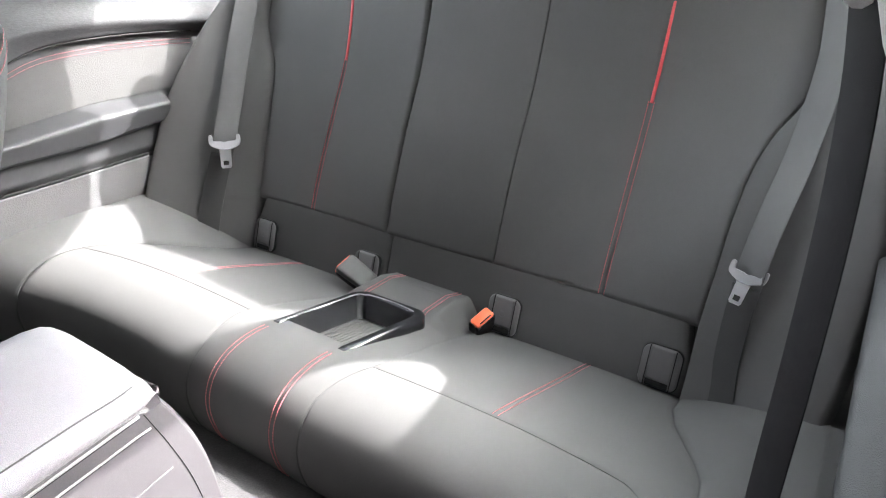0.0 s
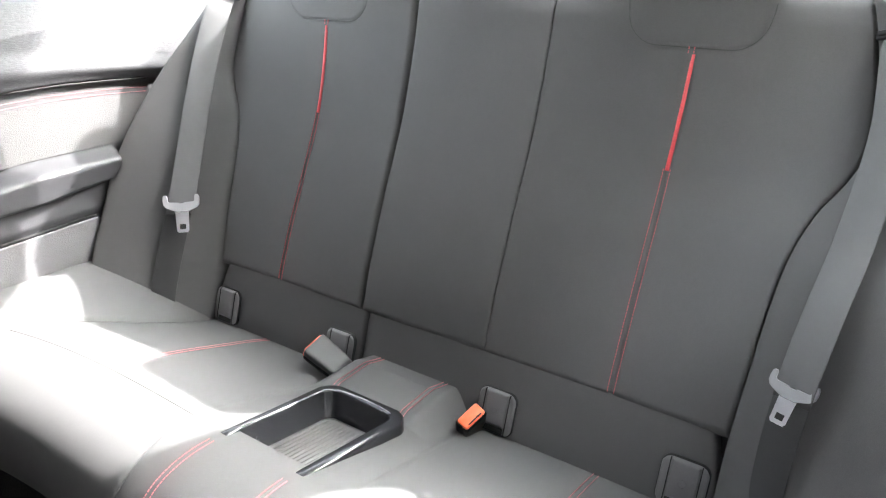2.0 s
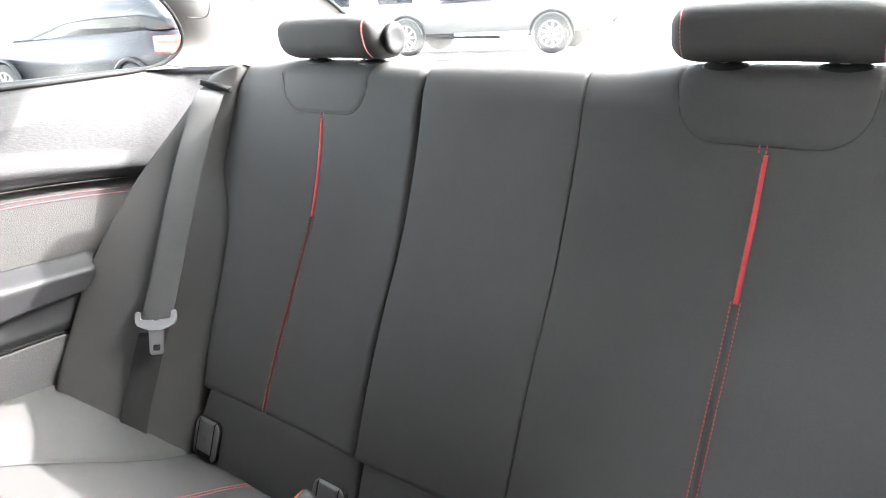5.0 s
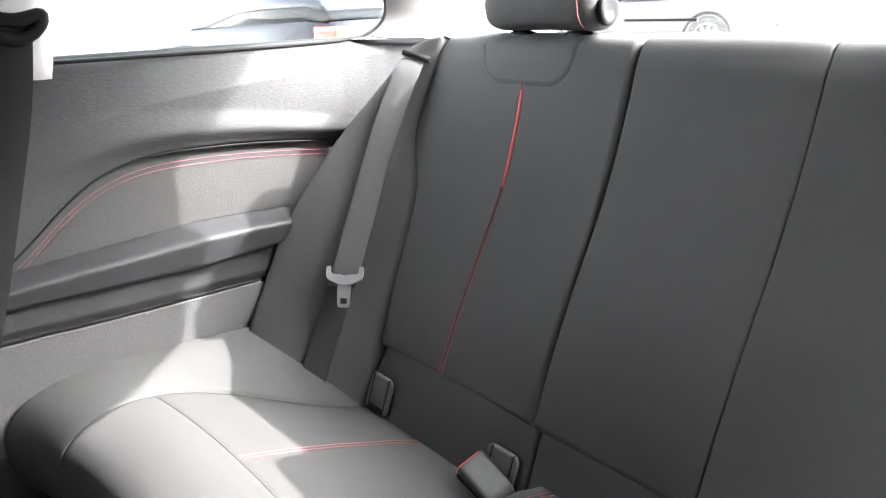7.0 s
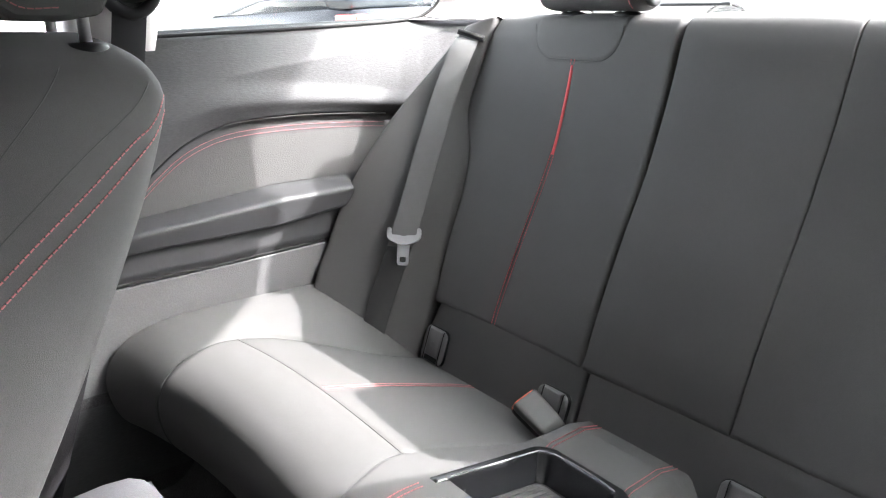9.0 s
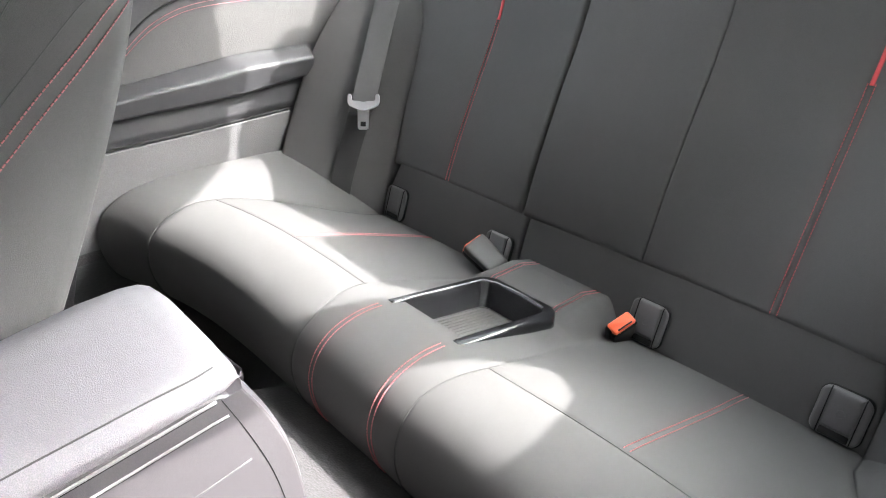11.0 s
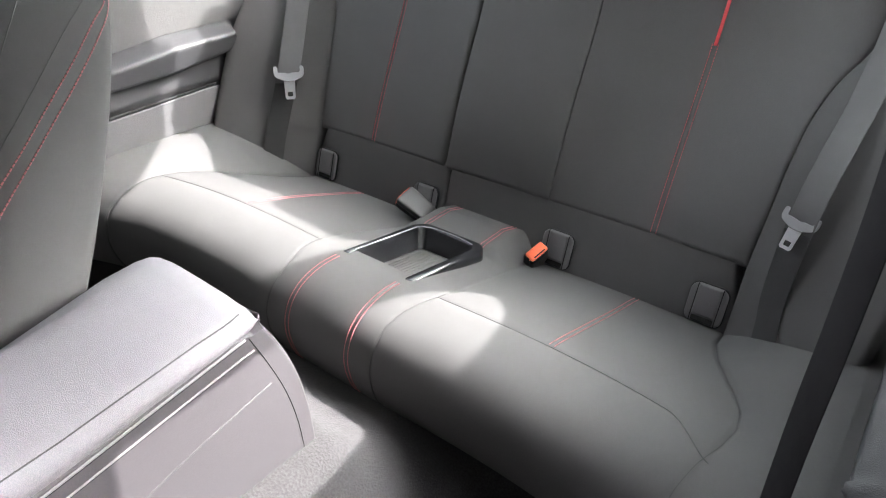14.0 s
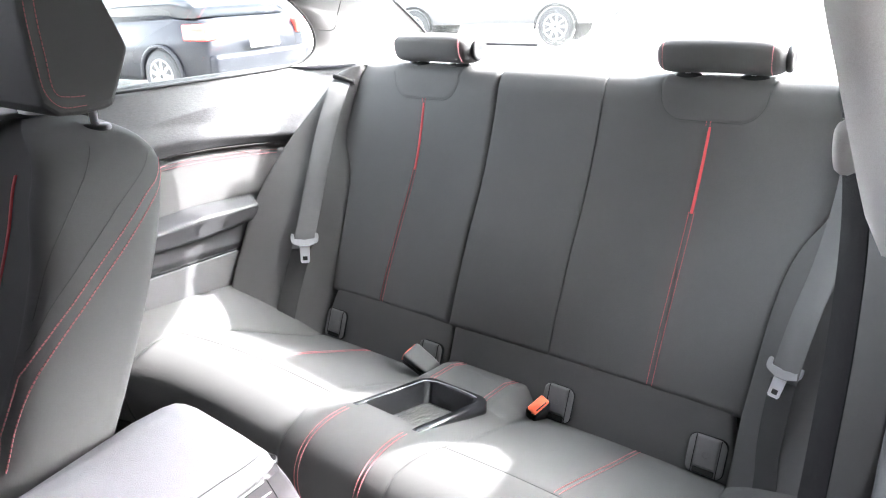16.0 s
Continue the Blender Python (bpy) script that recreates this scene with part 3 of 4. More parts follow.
def anchor_cover(x):
    a = thing("anchor_cover", "grey plastic child-seat anchor cover with rounded corners", "anchor cover", "child-seat anchor covers")
    m = Matrix.Translation((x, 0.983, 0.401)) @ Matrix.Rotation(radians(-18), 4, "X")

    def slab(name, x0, x1, z0, z1, y0, y1, r, material, label=""):
        rings = []
        cx, cz = (x0 + x1) / 2, (z0 + z1) / 2
        for inset, y in ((0, y1), (0, y0 + .002), (.0015, y0), (.004, y0 - .0006)):
            rings.append([tuple(m @ Vector((cx + px, y, cz + pz))) for px, pz in rrect((x1 - x0) / 2 - min(inset, (x1 - x0) * .2), (z1 - z0) / 2 - min(inset, (z1 - z0) * .2), max(r - inset, .0003), 5)])
        return loops(name, rings, material, a, label)

    slab("surround", -.0310, .0310, -.0325, .0355, -.0012, .012, .0135, RUBBER, "dark gap round the cover")
    slab("frame", -.0298, .0298, -.0312, .0343, -.0035, .012, .013, COVER)
    slab("flap", -.0180, .0190, -.0185, .0330, -.0060, .0, .003, COVER)
    slab("slot", -.0180, .0190, -.0300, -.0185, -.0046, .0, .003, RUBBER, "dark slot under the flap")
    for sx in (-.0193, .0203):
        slab("groove", sx - .0009, sx + .0009, -.0305, .0335, -.0048, .0, .0006, RUBBER)
    pts = [tuple(m @ Vector((.0005 + .0052 * math.cos(w), -.0068, .004 + .0052 * math.sin(w)))) for w in np.linspace(0, 2 * math.pi, 25)[:-1]]
    tube("emblem_ring", pts, .0006, COVER, a, n=5, closed=True)
    return a


for x in (-.430, -.150, .155, .427):
    anchor_cover(x)


# ---------------------------------------------------------------- buckles
def buckle(m, body, label, cloth, k0=1.0, rise=.0):
    b = thing("belt_buckle", label, "belt buckle", "rear belt buckles")
    m = m @ Matrix.Scale(k0, 4)
    rings = []
    for z, hx, hy in ((-.040, .016, .009), (-.026, .019, .010), (.012, .0205, .011), (.018, .0202, .0108), (.020, .019, .0098)):
        rings.append([tuple(m @ Vector((x, y * .62 - .0042, z))) for x, y in rrect(hx, hy, .005, 4)])
    loops("housing", rings, body, b, cloth)
    rings = []
    for z, hx, hy in ((-.042, .0155, .009), (-.026, .0185, .010), (.012, .0200, .011), (.0175, .0197, .0108), (.0195, .0185, .0098)):
        rings.append([tuple(m @ Vector((x, y * .40 + .0068, z))) for x, y in rrect(hx, hy, .005, 4)])
    loops("housing_back", rings, BLACK, b, "black rear half of the housing")
    rings = []
    for z, hx, hy in ((.015, .0180, .0092), (.0205 + rise, .0180, .0092), (.0218 + rise, .0168, .0080)):
        rings.append([tuple(m @ Vector((x, y, z))) for x, y in rrect(hx, hy, .003, 4)])
    loops("release_button", rings, REDBTN, b, "orange-red release button")
    rings = []
    for z in (.0200, .0224 + rise):
        rings.append([tuple(m @ Vector((x, y + .0068, z))) for x, y in rrect(.012, .0010, .0009, 3)])
    loops("tongue_slot", rings, BLACK, b)
    return b


def frame_of(place, axis, face):
    """A pose whose z points along axis and whose -y points as nearly as can be along face."""
    z = Vector(axis).normalized()
    y = -(Vector(face) - Vector(face).dot(z) * z).normalized()
    x = y.cross(z)
    return Matrix(((x.x, y.x, z.x, place[0]), (x.y, y.y, z.y, place[1]), (x.z, y.z, z.z, place[2]), (0, 0, 0, 1)))


GREYB = mat("grey_buckle", (.045, .045, .045), .5, grain=.15, gscale=800)
buckle(frame_of((-.150, .945, .413), (-.88, -.10, .46), (.455, -.18, .85)), GREYB, "grey rear belt buckle lying tilted on the cushion", "", 1.17)
buckle(frame_of((.131, .953, .390), (.24, -.40, .88), (-.90, .16, .25)), BLACK, "black rear belt buckle with orange-red button", "", 1.08, .002)


# ---------------------------------------------------------------- belts
def tongue(parent, m, k0=1.0):
    """A pale plastic belt slider with a steel tongue, built flat in x, z."""
    m = m @ Matrix.Scale(k0, 4)
    half = [(0, -.0205), (.010, -.0203), (.0145, -.0175), (.024, -.0135), (.0305, -.0095), (.0335, -.004), (.0342, .004), (.0335, .0125), (.0315, .0150), (.0280, .0148), (.0265, .0120), (.0262, .0035), (.0240, .0005), (.006, -.0005), (.0045, -.0022), (0, -.0024)]
    out = half + [(-x, z) for x, z in half[-2:0:-1]]
    rings = []
    for y, k in ((.0042, .97), (.003, 1.0), (-.003, 1.0), (-.0042, .97)):
        rings.append([tuple(m @ Vector((x * k * .93, y, z * k * .9))) for x, z in out])
    loops("tongue_slider", rings, BUCKLE, parent, "pale grey plastic belt slider", smooth=False)
    plate = [(-.0115, -.018), (-.0105, -.052), (-.008, -.0555), (.008, -.0555), (.0105, -.052), (.0115, -.018)]
    hole = [(-.0055, -.040), (-.0055, -.049), (-.003, -.0495), (.003, -.0495), (.0055, -.049), (.0055, -.040)]
    verts, faces = [], []
    n = len(plate)
    for y in (-.0012, .0012):
        for q in (plate, hole):
            verts += [tuple(m @ Vector((x, y, z))) for x, z in q]
    for base in (0, 2 * n):
        for k in range(n):
            f = (base + k, base + (k + 1) % n, base + n + (k + 1) % n, base + n + k)
            faces.append(f if base else f[::-1])
    for off in (0, n):
        for k in range(n):
            f = (off + k, off + (k + 1) % n, 2 * n + off + (k + 1) % n, 2 * n + off + k)
            faces.append(f if off else f[::-1])
    obj("tongue_plate", verts, faces, CHROME, parent, "steel tongue plate with a slot", smooth=False)


def rear_belt(sgn, pts, sides, tm, label, k0):
    b = thing("seat_belt", label, "seat belt", "rear seat belts")
    P = catmull(pts, 60)
    Sd = np.stack([np.interp(np.linspace(0, 1, 60), np.linspace(0, 1, len(sides)), np.array(sides)[:, k]) for k in range(3)], axis=1)
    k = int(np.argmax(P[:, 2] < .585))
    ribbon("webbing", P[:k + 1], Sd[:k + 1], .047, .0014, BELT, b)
    # Lower run takes the webbing colour with shade painted in.
    ribbon("lap_webbing", P[k:], Sd[k:], .046, .0014, SHADEBELT, b, "lower belt webbing, darkened in colour for the shade there")
    tongue(b, tm, k0)
    return b


def on_bolster(sgn, x, z, lift):
    """A point over the bolster's face and the face's normal."""
    me = [o for o in bolsters[0 if sgn < 0 else 1].children if o.name.startswith("pad")][0].data
    tree = BVHTree.FromPolygons([v.co[:] for v in me.vertices], [p.vertices[:] for p in me.polygons])
    hit, nn, _, _ = tree.ray_cast(Vector((sgn * x, .6, z)), Vector((0, 1, 0)))
    nn = nn if nn.y < 0 else -nn
    return hit + nn * lift, nn


def belt_top(sgn):
    return [tuple(on_bolster(sgn, x, z, h)[0]) for x, z, h in ((.536, .947, -.004), (.538, .936, .004))]


rear_belt(-1, belt_top(-1) + [(-.540, 1.098, .857), (-.532, 1.050, .757), (-.521, 1.009, .670), (-.511, .974, .600), (-.520, .946, .518), (-.524, .915, .431), (-.526, .902, .375)], [(.75, .66, 0)] * 2,
          Matrix.Translation((-.506, .970, .600)) @ Euler((radians(-24), 0, radians(45))).to_matrix().to_4x4(), "grey rear belt hanging over the bolster with tongue", 1.0)
rear_belt(1, belt_top(1) + [(.546, 1.096, .855), (.540, 1.044, .741), (.531, 1.000, .678), (.523, .963, .600), (.521, .937, .478), (.527, .918, .440), (.529, .904, .380)], [(.75, -.62, .1), (.82, -.52, .2), (.75, -.62, .1)],
          Matrix.Translation((.521, .957, .603)) @ Euler((radians(-24), 0, radians(-8))).to_matrix().to_4x4() @ Matrix.Rotation(radians(6), 4, "Y"), "grey rear belt hanging slack over the bolster with tongue", .78)

for sgn, ob in ((-1, bolsters[0]), (1, bolsters[1])):
    at, nn = on_bolster(sgn, .533, .950, .0)
    fm = frame_of(at, (-.10 * sgn, .30, .95), nn)
    rings = [[tuple(fm @ Vector((x, y, z))) for x, z in rrect(.0265 - q, .0050 - q, .002, 4)] for y, q in ((.012, 0), (-.0015, 0), (-.0030, .0010), (-.0030, .002))]
    bez = loops("belt_bezel", rings, BLACK, ob, "black bezel round the belt slot")
    rings = [[tuple(fm @ Vector((x, y, z + .001))) for x, z in rrect(.0240, .0030, .0015, 3)] for y in (.010, -.0036)]
    loops("belt_slot", rings, RUBBER, bez, "black belt slot")

# ---------------------------------------------------------------- side panels
SILL_Y, SILL_Z = [.30, .62, 1.125, 1.20, 1.30], [.925, .947, .978, .981, .981]
ARC = catmull([(.470, .618), (.521, .666), (.556, .696), (.601, .738), (.647, .772), (.693, .792), (.739, .802), (.838, .807), (.947, .805), (1.06, .798), (1.12, .792)], 200)


def arc_z(y):
    return np.interp(y, ARC[:, 0], ARC[:, 1])


def skin_x(Y, Z):
    """Distance of the side panel's face from the car's middle."""
    az = arc_z(Y)
    base = np.interp(Y, [.88, 1.00, 1.08, 1.13, 1.17, 1.24, 1.30], [.672, .671, .668, .662, .654, .632, .61])
    above = Z - az
    crease = np.interp(Y, [.45, .569, .653, .742, .881, 1.064, 1.169, 1.30], [.760, .819, .855, .881, .903, .929, .957, .972])
    brow = np.interp(Y, [.55, .60, .65, .74, .85, 1.05], [.075, .062, .045, .033, .029, .023])
    sh = np.where(above > 0, -.015 * smooth01(-.004, 1, above / brow) + .006 * smooth01(1.0, 2.2, above / brow) + np.minimum(.32 * np.maximum(Z - crease, 0), .024), 0)
    step = .012 * smooth01(.004, -.004, above) * smooth01(-.30, -.10, above)
    # armrest pad
    topz, botz = np.interp(Y, [.46, .52, .80, .955], [.640, .652, .682, .681]), np.interp(Y, [.46, .52, .80, .94], [.606, .608, .614, .628])
    inpad = smooth01(.44, .50, Y) * smooth01(.975, .945, Y)
    padx = -np.interp((Z - botz) / (topz - botz), [-.06, .06, .15, .62, .70, .76, .82, 1.04], [0, .034, .037, .0465, .0475, .0465, .042, 0]) * inpad
    l2 = np.interp(Y, [.40, .50, .89], [.546, .551, .562])
    low = -.012 * smooth01(l2 + .003, l2 - .003, Z)
    shelf = -.010 * smooth01(botz + .002, botz - .002, Z) * smooth01(l2 - .003, l2 + .02, Z)
    return base + sh + step + padx + low + shelf


def side_panel(sgn, label):
    """One side panel; the driver's side sits slightly further out."""
    panel_x = (lambda Y, Z: skin_x(Y, Z) + .018 * smooth01(.88, .80, Z)) if sgn > 0 else skin_x
    p = thing("side_panel", label, "side panel", "rear side panels", "structure")
    ys, zs = np.linspace(.36, 1.28, 165), np.linspace(0, 1, 280)
    Yg, T = np.meshgrid(ys, zs)
    top = np.interp(Yg, SILL_Y, SILL_Z)
    Zg = .20 + T * (top - .20)
    X = panel_x(Yg, Zg)
    X = X + .014 * smooth01(top - .020, top, Zg) ** 2
    V = np.stack([sgn * X, Yg, Zg], axis=-1)
    nu, nv = 165, 280
    armtop = np.interp(Yg, [.36, .46, .52, .80, .955, 1.0, 1.28], [.628, .642, .653, .684, .684, .60, .60])
    armlow = np.interp(Yg, [.40, .50, .89], [.546, .551, .562])
    dark = ((Zg > armlow) & (Zg < armtop))[:-1, :-1]
    obj("upper_skin", V.reshape(-1, 3), grid_faces(nu, nv, flip=sgn > 0, skip=dark), SOFT, p)
    obj("armrest", V.reshape(-1, 3), grid_faces(nu, nv, flip=sgn > 0, skip=~dark), ARM, p, "dark padded armrest with a band under it")
    led = []
    for y, z, x in zip(ys, top[-1], X[-1]):
        for u in (0, .3, .7, 1):
            led.append((sgn * (x + (max(.695, x + .02) - x) * u), y + .03 * u * smooth01(1.05, 1.2, y), z + .003 * math.sin(math.pi * u)))
    obj("sill", led, grid_faces(4, 165, flip=sgn < 0), RUBBER, p, "black rubber ledge under the window")
    # cloth insert under the arc, lying just proud of the skin
    ya, ta = np.linspace(.50, 1.045, 110), np.linspace(0, 1, 40)
    Ya, Ta = np.meshgrid(ya, ta)
    lo = np.interp(Ya, [.46, .52, .80, .955, 1.05], [.640, .652, .682, .683, .683]) + .004
    hi = np.maximum(arc_z(Ya) - .031, lo + .002)
    Za = lo + Ta * (hi - lo)
    Xa = panel_x(Ya, Za) - .003
    obj("cloth_insert", np.stack([sgn * Xa, Ya, Za], axis=-1).reshape(-1, 3), grid_faces(110, 40, flip=sgn > 0), CLOTH, p, "grey textured cloth insert")
    # dark joint, red stitching along the arc
    yy = np.linspace(.475 if sgn < 0 else .64, 1.05, 160)
    za = arc_z(yy)
    tube("joint", np.stack([sgn * (panel_x(yy, za) - .0030), yy, za - .001], axis=1), .0019, RUBBER, p, n=6)
    for dz in (-.0185, -.0265):
        yy = np.linspace(.475 if sgn < 0 else .64, 1.05, 160)
        yy = yy[arc_z(yy) + dz > np.interp(yy, [.46, .52, .80], [.644, .656, .686])]
        zz = arc_z(yy) + dz
        pts = np.stack([sgn * (panel_x(yy, zz) - .0005), yy, zz], axis=1)
        stitching("stitching", pts, np.tile([-sgn, 0, 0], (len(yy), 1)), p)
    yy = np.linspace(.44, .925, 100)
    zz = np.interp(yy, [.46, .52, .80, .94], [.606, .608, .614, .628]) - .001
    tube("trim_line", np.stack([sgn * (panel_x(yy, zz - .006) - .002), yy, zz], axis=1), .0016, SATIN, p, "thin satin trim line", n=6)
    yy = np.linspace(.37, .893, 100)
    zz = np.interp(yy, [.40, .50, .89], [.546, .551, .562])
    tube("trim_line", np.stack([sgn * (panel_x(yy, zz - .006) - .0026), yy, zz - .0005], axis=1), .0015, SATIN, p, "thin satin trim line", n=6)
    tube("joint", np.stack([sgn * (panel_x(yy, zz - .006) + .001), yy, zz + .0035], axis=1), .0024, RUBBER, p, n=6)
    yl, tl = np.linspace(.37, .96, 60), np.linspace(0, 1, 16)
    Yl, Tl = np.meshgrid(yl, tl)
    hl = np.interp(Yl, [.40, .50, .89, .96], [.546, .551, .562, .564]) - .002
    Zl = .384 + Tl * (hl - .384)
    Xl = panel_x(Yl, np.minimum(Zl, hl - .006)) - .0020
    obj("lower_panel", np.stack([sgn * Xl, Yl, Zl], axis=-1).reshape(-1, 3), grid_faces(60, 16, flip=sgn > 0), LOWER, p, "lighter grey pebbled lower panel")
    Zk = .10 + Tl * .283
    obj("kick_panel", np.stack([sgn * (panel_x(Yl, np.full_like(Yl, .40)) - .0035 + .010 * (1 - Tl)), Yl, Zk], axis=-1).reshape(-1, 3), grid_faces(60, 16, flip=sgn > 0), CARPET, p, "dark carpeted kick panel under the trim")
    return p


side_panel(-1, "dark grey rear side panel with armrest and red stitching")
side_panel(1, "dark grey rear side panel with armrest and red stitching")

# ---------------------------------------------------------------- pillars, roof, glass
WIN = [(.60, .940), (.80, .952), (1.00, .966), (1.10, .975), (1.145, .985), (1.172, 1.005), (1.178, 1.025), (1.165, 1.055), (1.13, 1.09), (1.06, 1.13), (.95, 1.17), (.80, 1.20), (.60, 1.215)]


def side_x(z):
    return np.interp(z, [.92, .98, 1.10, 1.26], [.690, .672, .630, .560])


def quarter(sgn):
    q = thing("c_pillar_trim", "pale grey rear roof pillar trim, darkened in colour against the sun", "pillar trim", "roof pillars", "structure")
    n = 90
    W = catmull(WIN[3:], n)
    REAR = catmull([(.600, 1.30, .980), (.63, 1.50, .977), (.66, 1.66, .985), (.68, 1.70, 1.00), (.645, 1.58, 1.065), (.590, 1.39, 1.138), (.555, 1.20, 1.205), (.53, 1.12, 1.225), (.51, .95, 1.245)], n)
    A = np.stack([side_x(W[:, 1]), W[:, 0], W[:, 1]], axis=1)
    verts = []
    m = 14
    for i in range(n):
        for k in range(m):
            u = k / (m - 1)
            p = A[i] + (REAR[i] - A[i]) * u
            lip = .010 * (1 - min(1, u * 6)) ** 2
            verts.append((sgn * (p[0] - .018 * math.sin(math.pi * u) + lip), p[1], p[2]))
    obj("trim", verts, grid_faces(m, n, flip=sgn < 0), DIMTRIM, q)
    for pts in ([(.640, 1.176, 1.060), (.619, 1.204, 1.062), (.598, 1.199, 1.097), (.570, 1.186, 1.130)], [(.668, 1.143, .982), (.640, 1.150, .979), (.614, 1.157, .978), (.580, 1.204, .979)]):
        tube("joint", [(sgn * (x - .0015), y, z) for x, y, z in catmull(pts, 30)], .0011, SEAM, q, "", 6)
    Wf = catmull(WIN, 140)
    tube("window_seal", np.stack([sgn * (side_x(Wf[:, 1]) + .004), Wf[:, 0], Wf[:, 1]], axis=1), .0032, RUBBER, q, "black rubber window seal", n=8)
    g = tagged(obj("quarter_window", [(sgn * (side_x(z) + .012), y, z) for y, z in catmull(WIN + [WIN[0]], 80)], [tuple(range(80))], GLASS, None, smooth=False), "clear fixed rear side window glass", "window", "side windows", "structure")
    g.visible_shadow = False
    sol = g.modifiers.new("thick", "SOLIDIFY")
    sol.thickness = 0.004
    return q


quarter(-1)
quarter(1)


def b_pillar(sgn):
    b = thing("b_pillar_trim", "pale grey centre roof pillar trim, lightened in colour for missing light", "pillar trim", "roof pillars", "structure")
    rings = []
    for z in np.linspace(.922, 1.25, 14):
        x = np.interp(z, [.90, .95, 1.03, 1.09, 1.25], [.640, .612, .586, .566, .53])
        y1 = np.interp(z, [.90, .93, 1.25], [.600, .612, .585])
        y0 = y1 - .122
        rings.append([(sgn * (x + .10), y0, z), (sgn * (x + .02), y0, z), (sgn * x, y0 + .018, z), (sgn * (x - .004), (y0 + y1) / 2, z), (sgn * x, y1 - .018, z), (sgn * (x + .02), y1, z), (sgn * (x + .10), y1 + .004, z)])
    loops("cover", rings, LITTRIM, b)
    # belt guide and front belt
    f = thing("front_seat_belt", "dark front belt hanging from its pillar guide", "seat belt", "front seat belts")
    gx = .578 if sgn < 0 else .604
    ring = []
    for k in range(28):
        w = 2 * math.pi * k / 28
        ring.append((sgn * (gx - .012), .557 + .034 * math.cos(w), .984 + .011 * math.sin(w) + .016 * math.cos(w) ** 2))
    # Right guide takes the lightened copy, the left one is black.
    tube("guide", ring, .0085, BLACK if sgn < 0 else LITTRIM, f, "belt guide loop", n=10, closed=True)
    if sgn < 0:
        pts = [(-.566, .557, .994), (-.566, .555, .980), (-.576, .545, .90), (-.600, .512, .75), (-.620, .475, .60), (-.635, .430, .45), (-.65, .36, .22)]
    else:
        pts = [(.594, .575, .982), (.603, .578, .92), (.609, .575, .84), (.612, .565, .72), (.613, .55, .60), (.622, .52, .30)]
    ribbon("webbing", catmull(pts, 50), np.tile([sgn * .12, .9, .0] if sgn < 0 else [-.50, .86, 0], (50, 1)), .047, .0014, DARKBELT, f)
    if sgn < 0:
        tongue(f, Matrix.Translation((-.605, .436, .556)) @ Euler((0, 0, radians(78))).to_matrix().to_4x4())
    return b


b_pillar(-1)
b_pillar(1)

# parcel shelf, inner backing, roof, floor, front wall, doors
tagged(box("parcel_shelf", (-.70, 1.262, .955), (.70, 1.74, .972), DIMTRIM, None, "", .004), "sunlit grey parcel shelf under the rear window", "parcel shelf", "", "structure")
tagged(box("wall_rear", (-.70, 1.30, .10), (.70, 1.33, .95), BLACK, None, "", 0), "plain dark board behind the rear backrests", "wall", "", "structure")
tagged(box("glass_strip", (-.475, 1.668, 1.016), (-.31, 1.676, 1.022), BLACK, None, "", .001), "thin dark strip on the rear window glass", "trim strip", "", "structure")
tagged(box("shelf_edge_strip", (-.20, 1.262, .985), (-.085, 1.268, .990), BLACK, None, "", .001), "thin black strip along the parcel shelf edge", "trim strip", "", "structure")
RW = [(.69, 1.72, .985), (.65, 1.60, 1.055), (.595, 1.40, 1.135), (.56, 1.20, 1.205), (.55, 1.13, 1.226)]
rw = catmull(RW, 12)
gv, gf = [], []
for x, y, z in rw:
    for k in range(13):
        u = k / 6 - 1
        gv.append((x * u, y + .05 * (1 - u * u) * np.interp(y, [1.13, 1.7], [0, 1]), z + .012 * (1 - u * u)))
rear_glass = tagged(obj("rear_window", gv, grid_faces(13, 12), GLASS, None), "clear sloping rear window glass", "window", "", "structure")
rear_glass.visible_shadow = False
for sgn in (-1, 1):
    tagged(tube("rear_window_seal", [(sgn * x, y, z) for x, y, z in rw], .004, RUBBER, None, "", 8), "black rubber seal along the rear window", "seal", "window seals", "structure")
sol = rear_glass.modifiers.new("thick", "SOLIDIFY")
sol.thickness = 0.004


def roof():
    # Unseen; carried past the windscreen and kept dark to cut light on the backrests.
    ys = [-.98, -.1, .2, .5, .9, 1.135]
    zs = [1.225, 1.265, 1.275, 1.275, 1.258, 1.236]
    verts = []
    for y, z in zip(ys, zs):
        for k in range(13):
            u = k / 6 - 1
            verts.append((.60 * u, y, z - .03 * u ** 4))
    for y, z in zip(ys, zs):
        for k in range(13):
            u = k / 6 - 1
            verts.append((.64 * u, y, z + .035 - .03 * u ** 4))
    f = grid_faces(13, 6)
    f2 = [tuple(78 + i for i in q)[::-1] for q in f]
    rim = [k for k in range(13)] + [13 * j + 12 for j in range(1, 6)] + [65 + k for k in range(11, -1, -1)] + [13 * j for j in range(4, 0, -1)]
    f3 = [(rim[k], rim[(k + 1) % len(rim)], 78 + rim[(k + 1) % len(rim)], 78 + rim[k]) for k in range(len(rim))]
    return tagged(obj("ceiling", verts, f + f2 + f3, HEADLINER, None), "unseen dark grey roof, carried forward over the windscreen to block light", "ceiling", "", "structure")


roof()


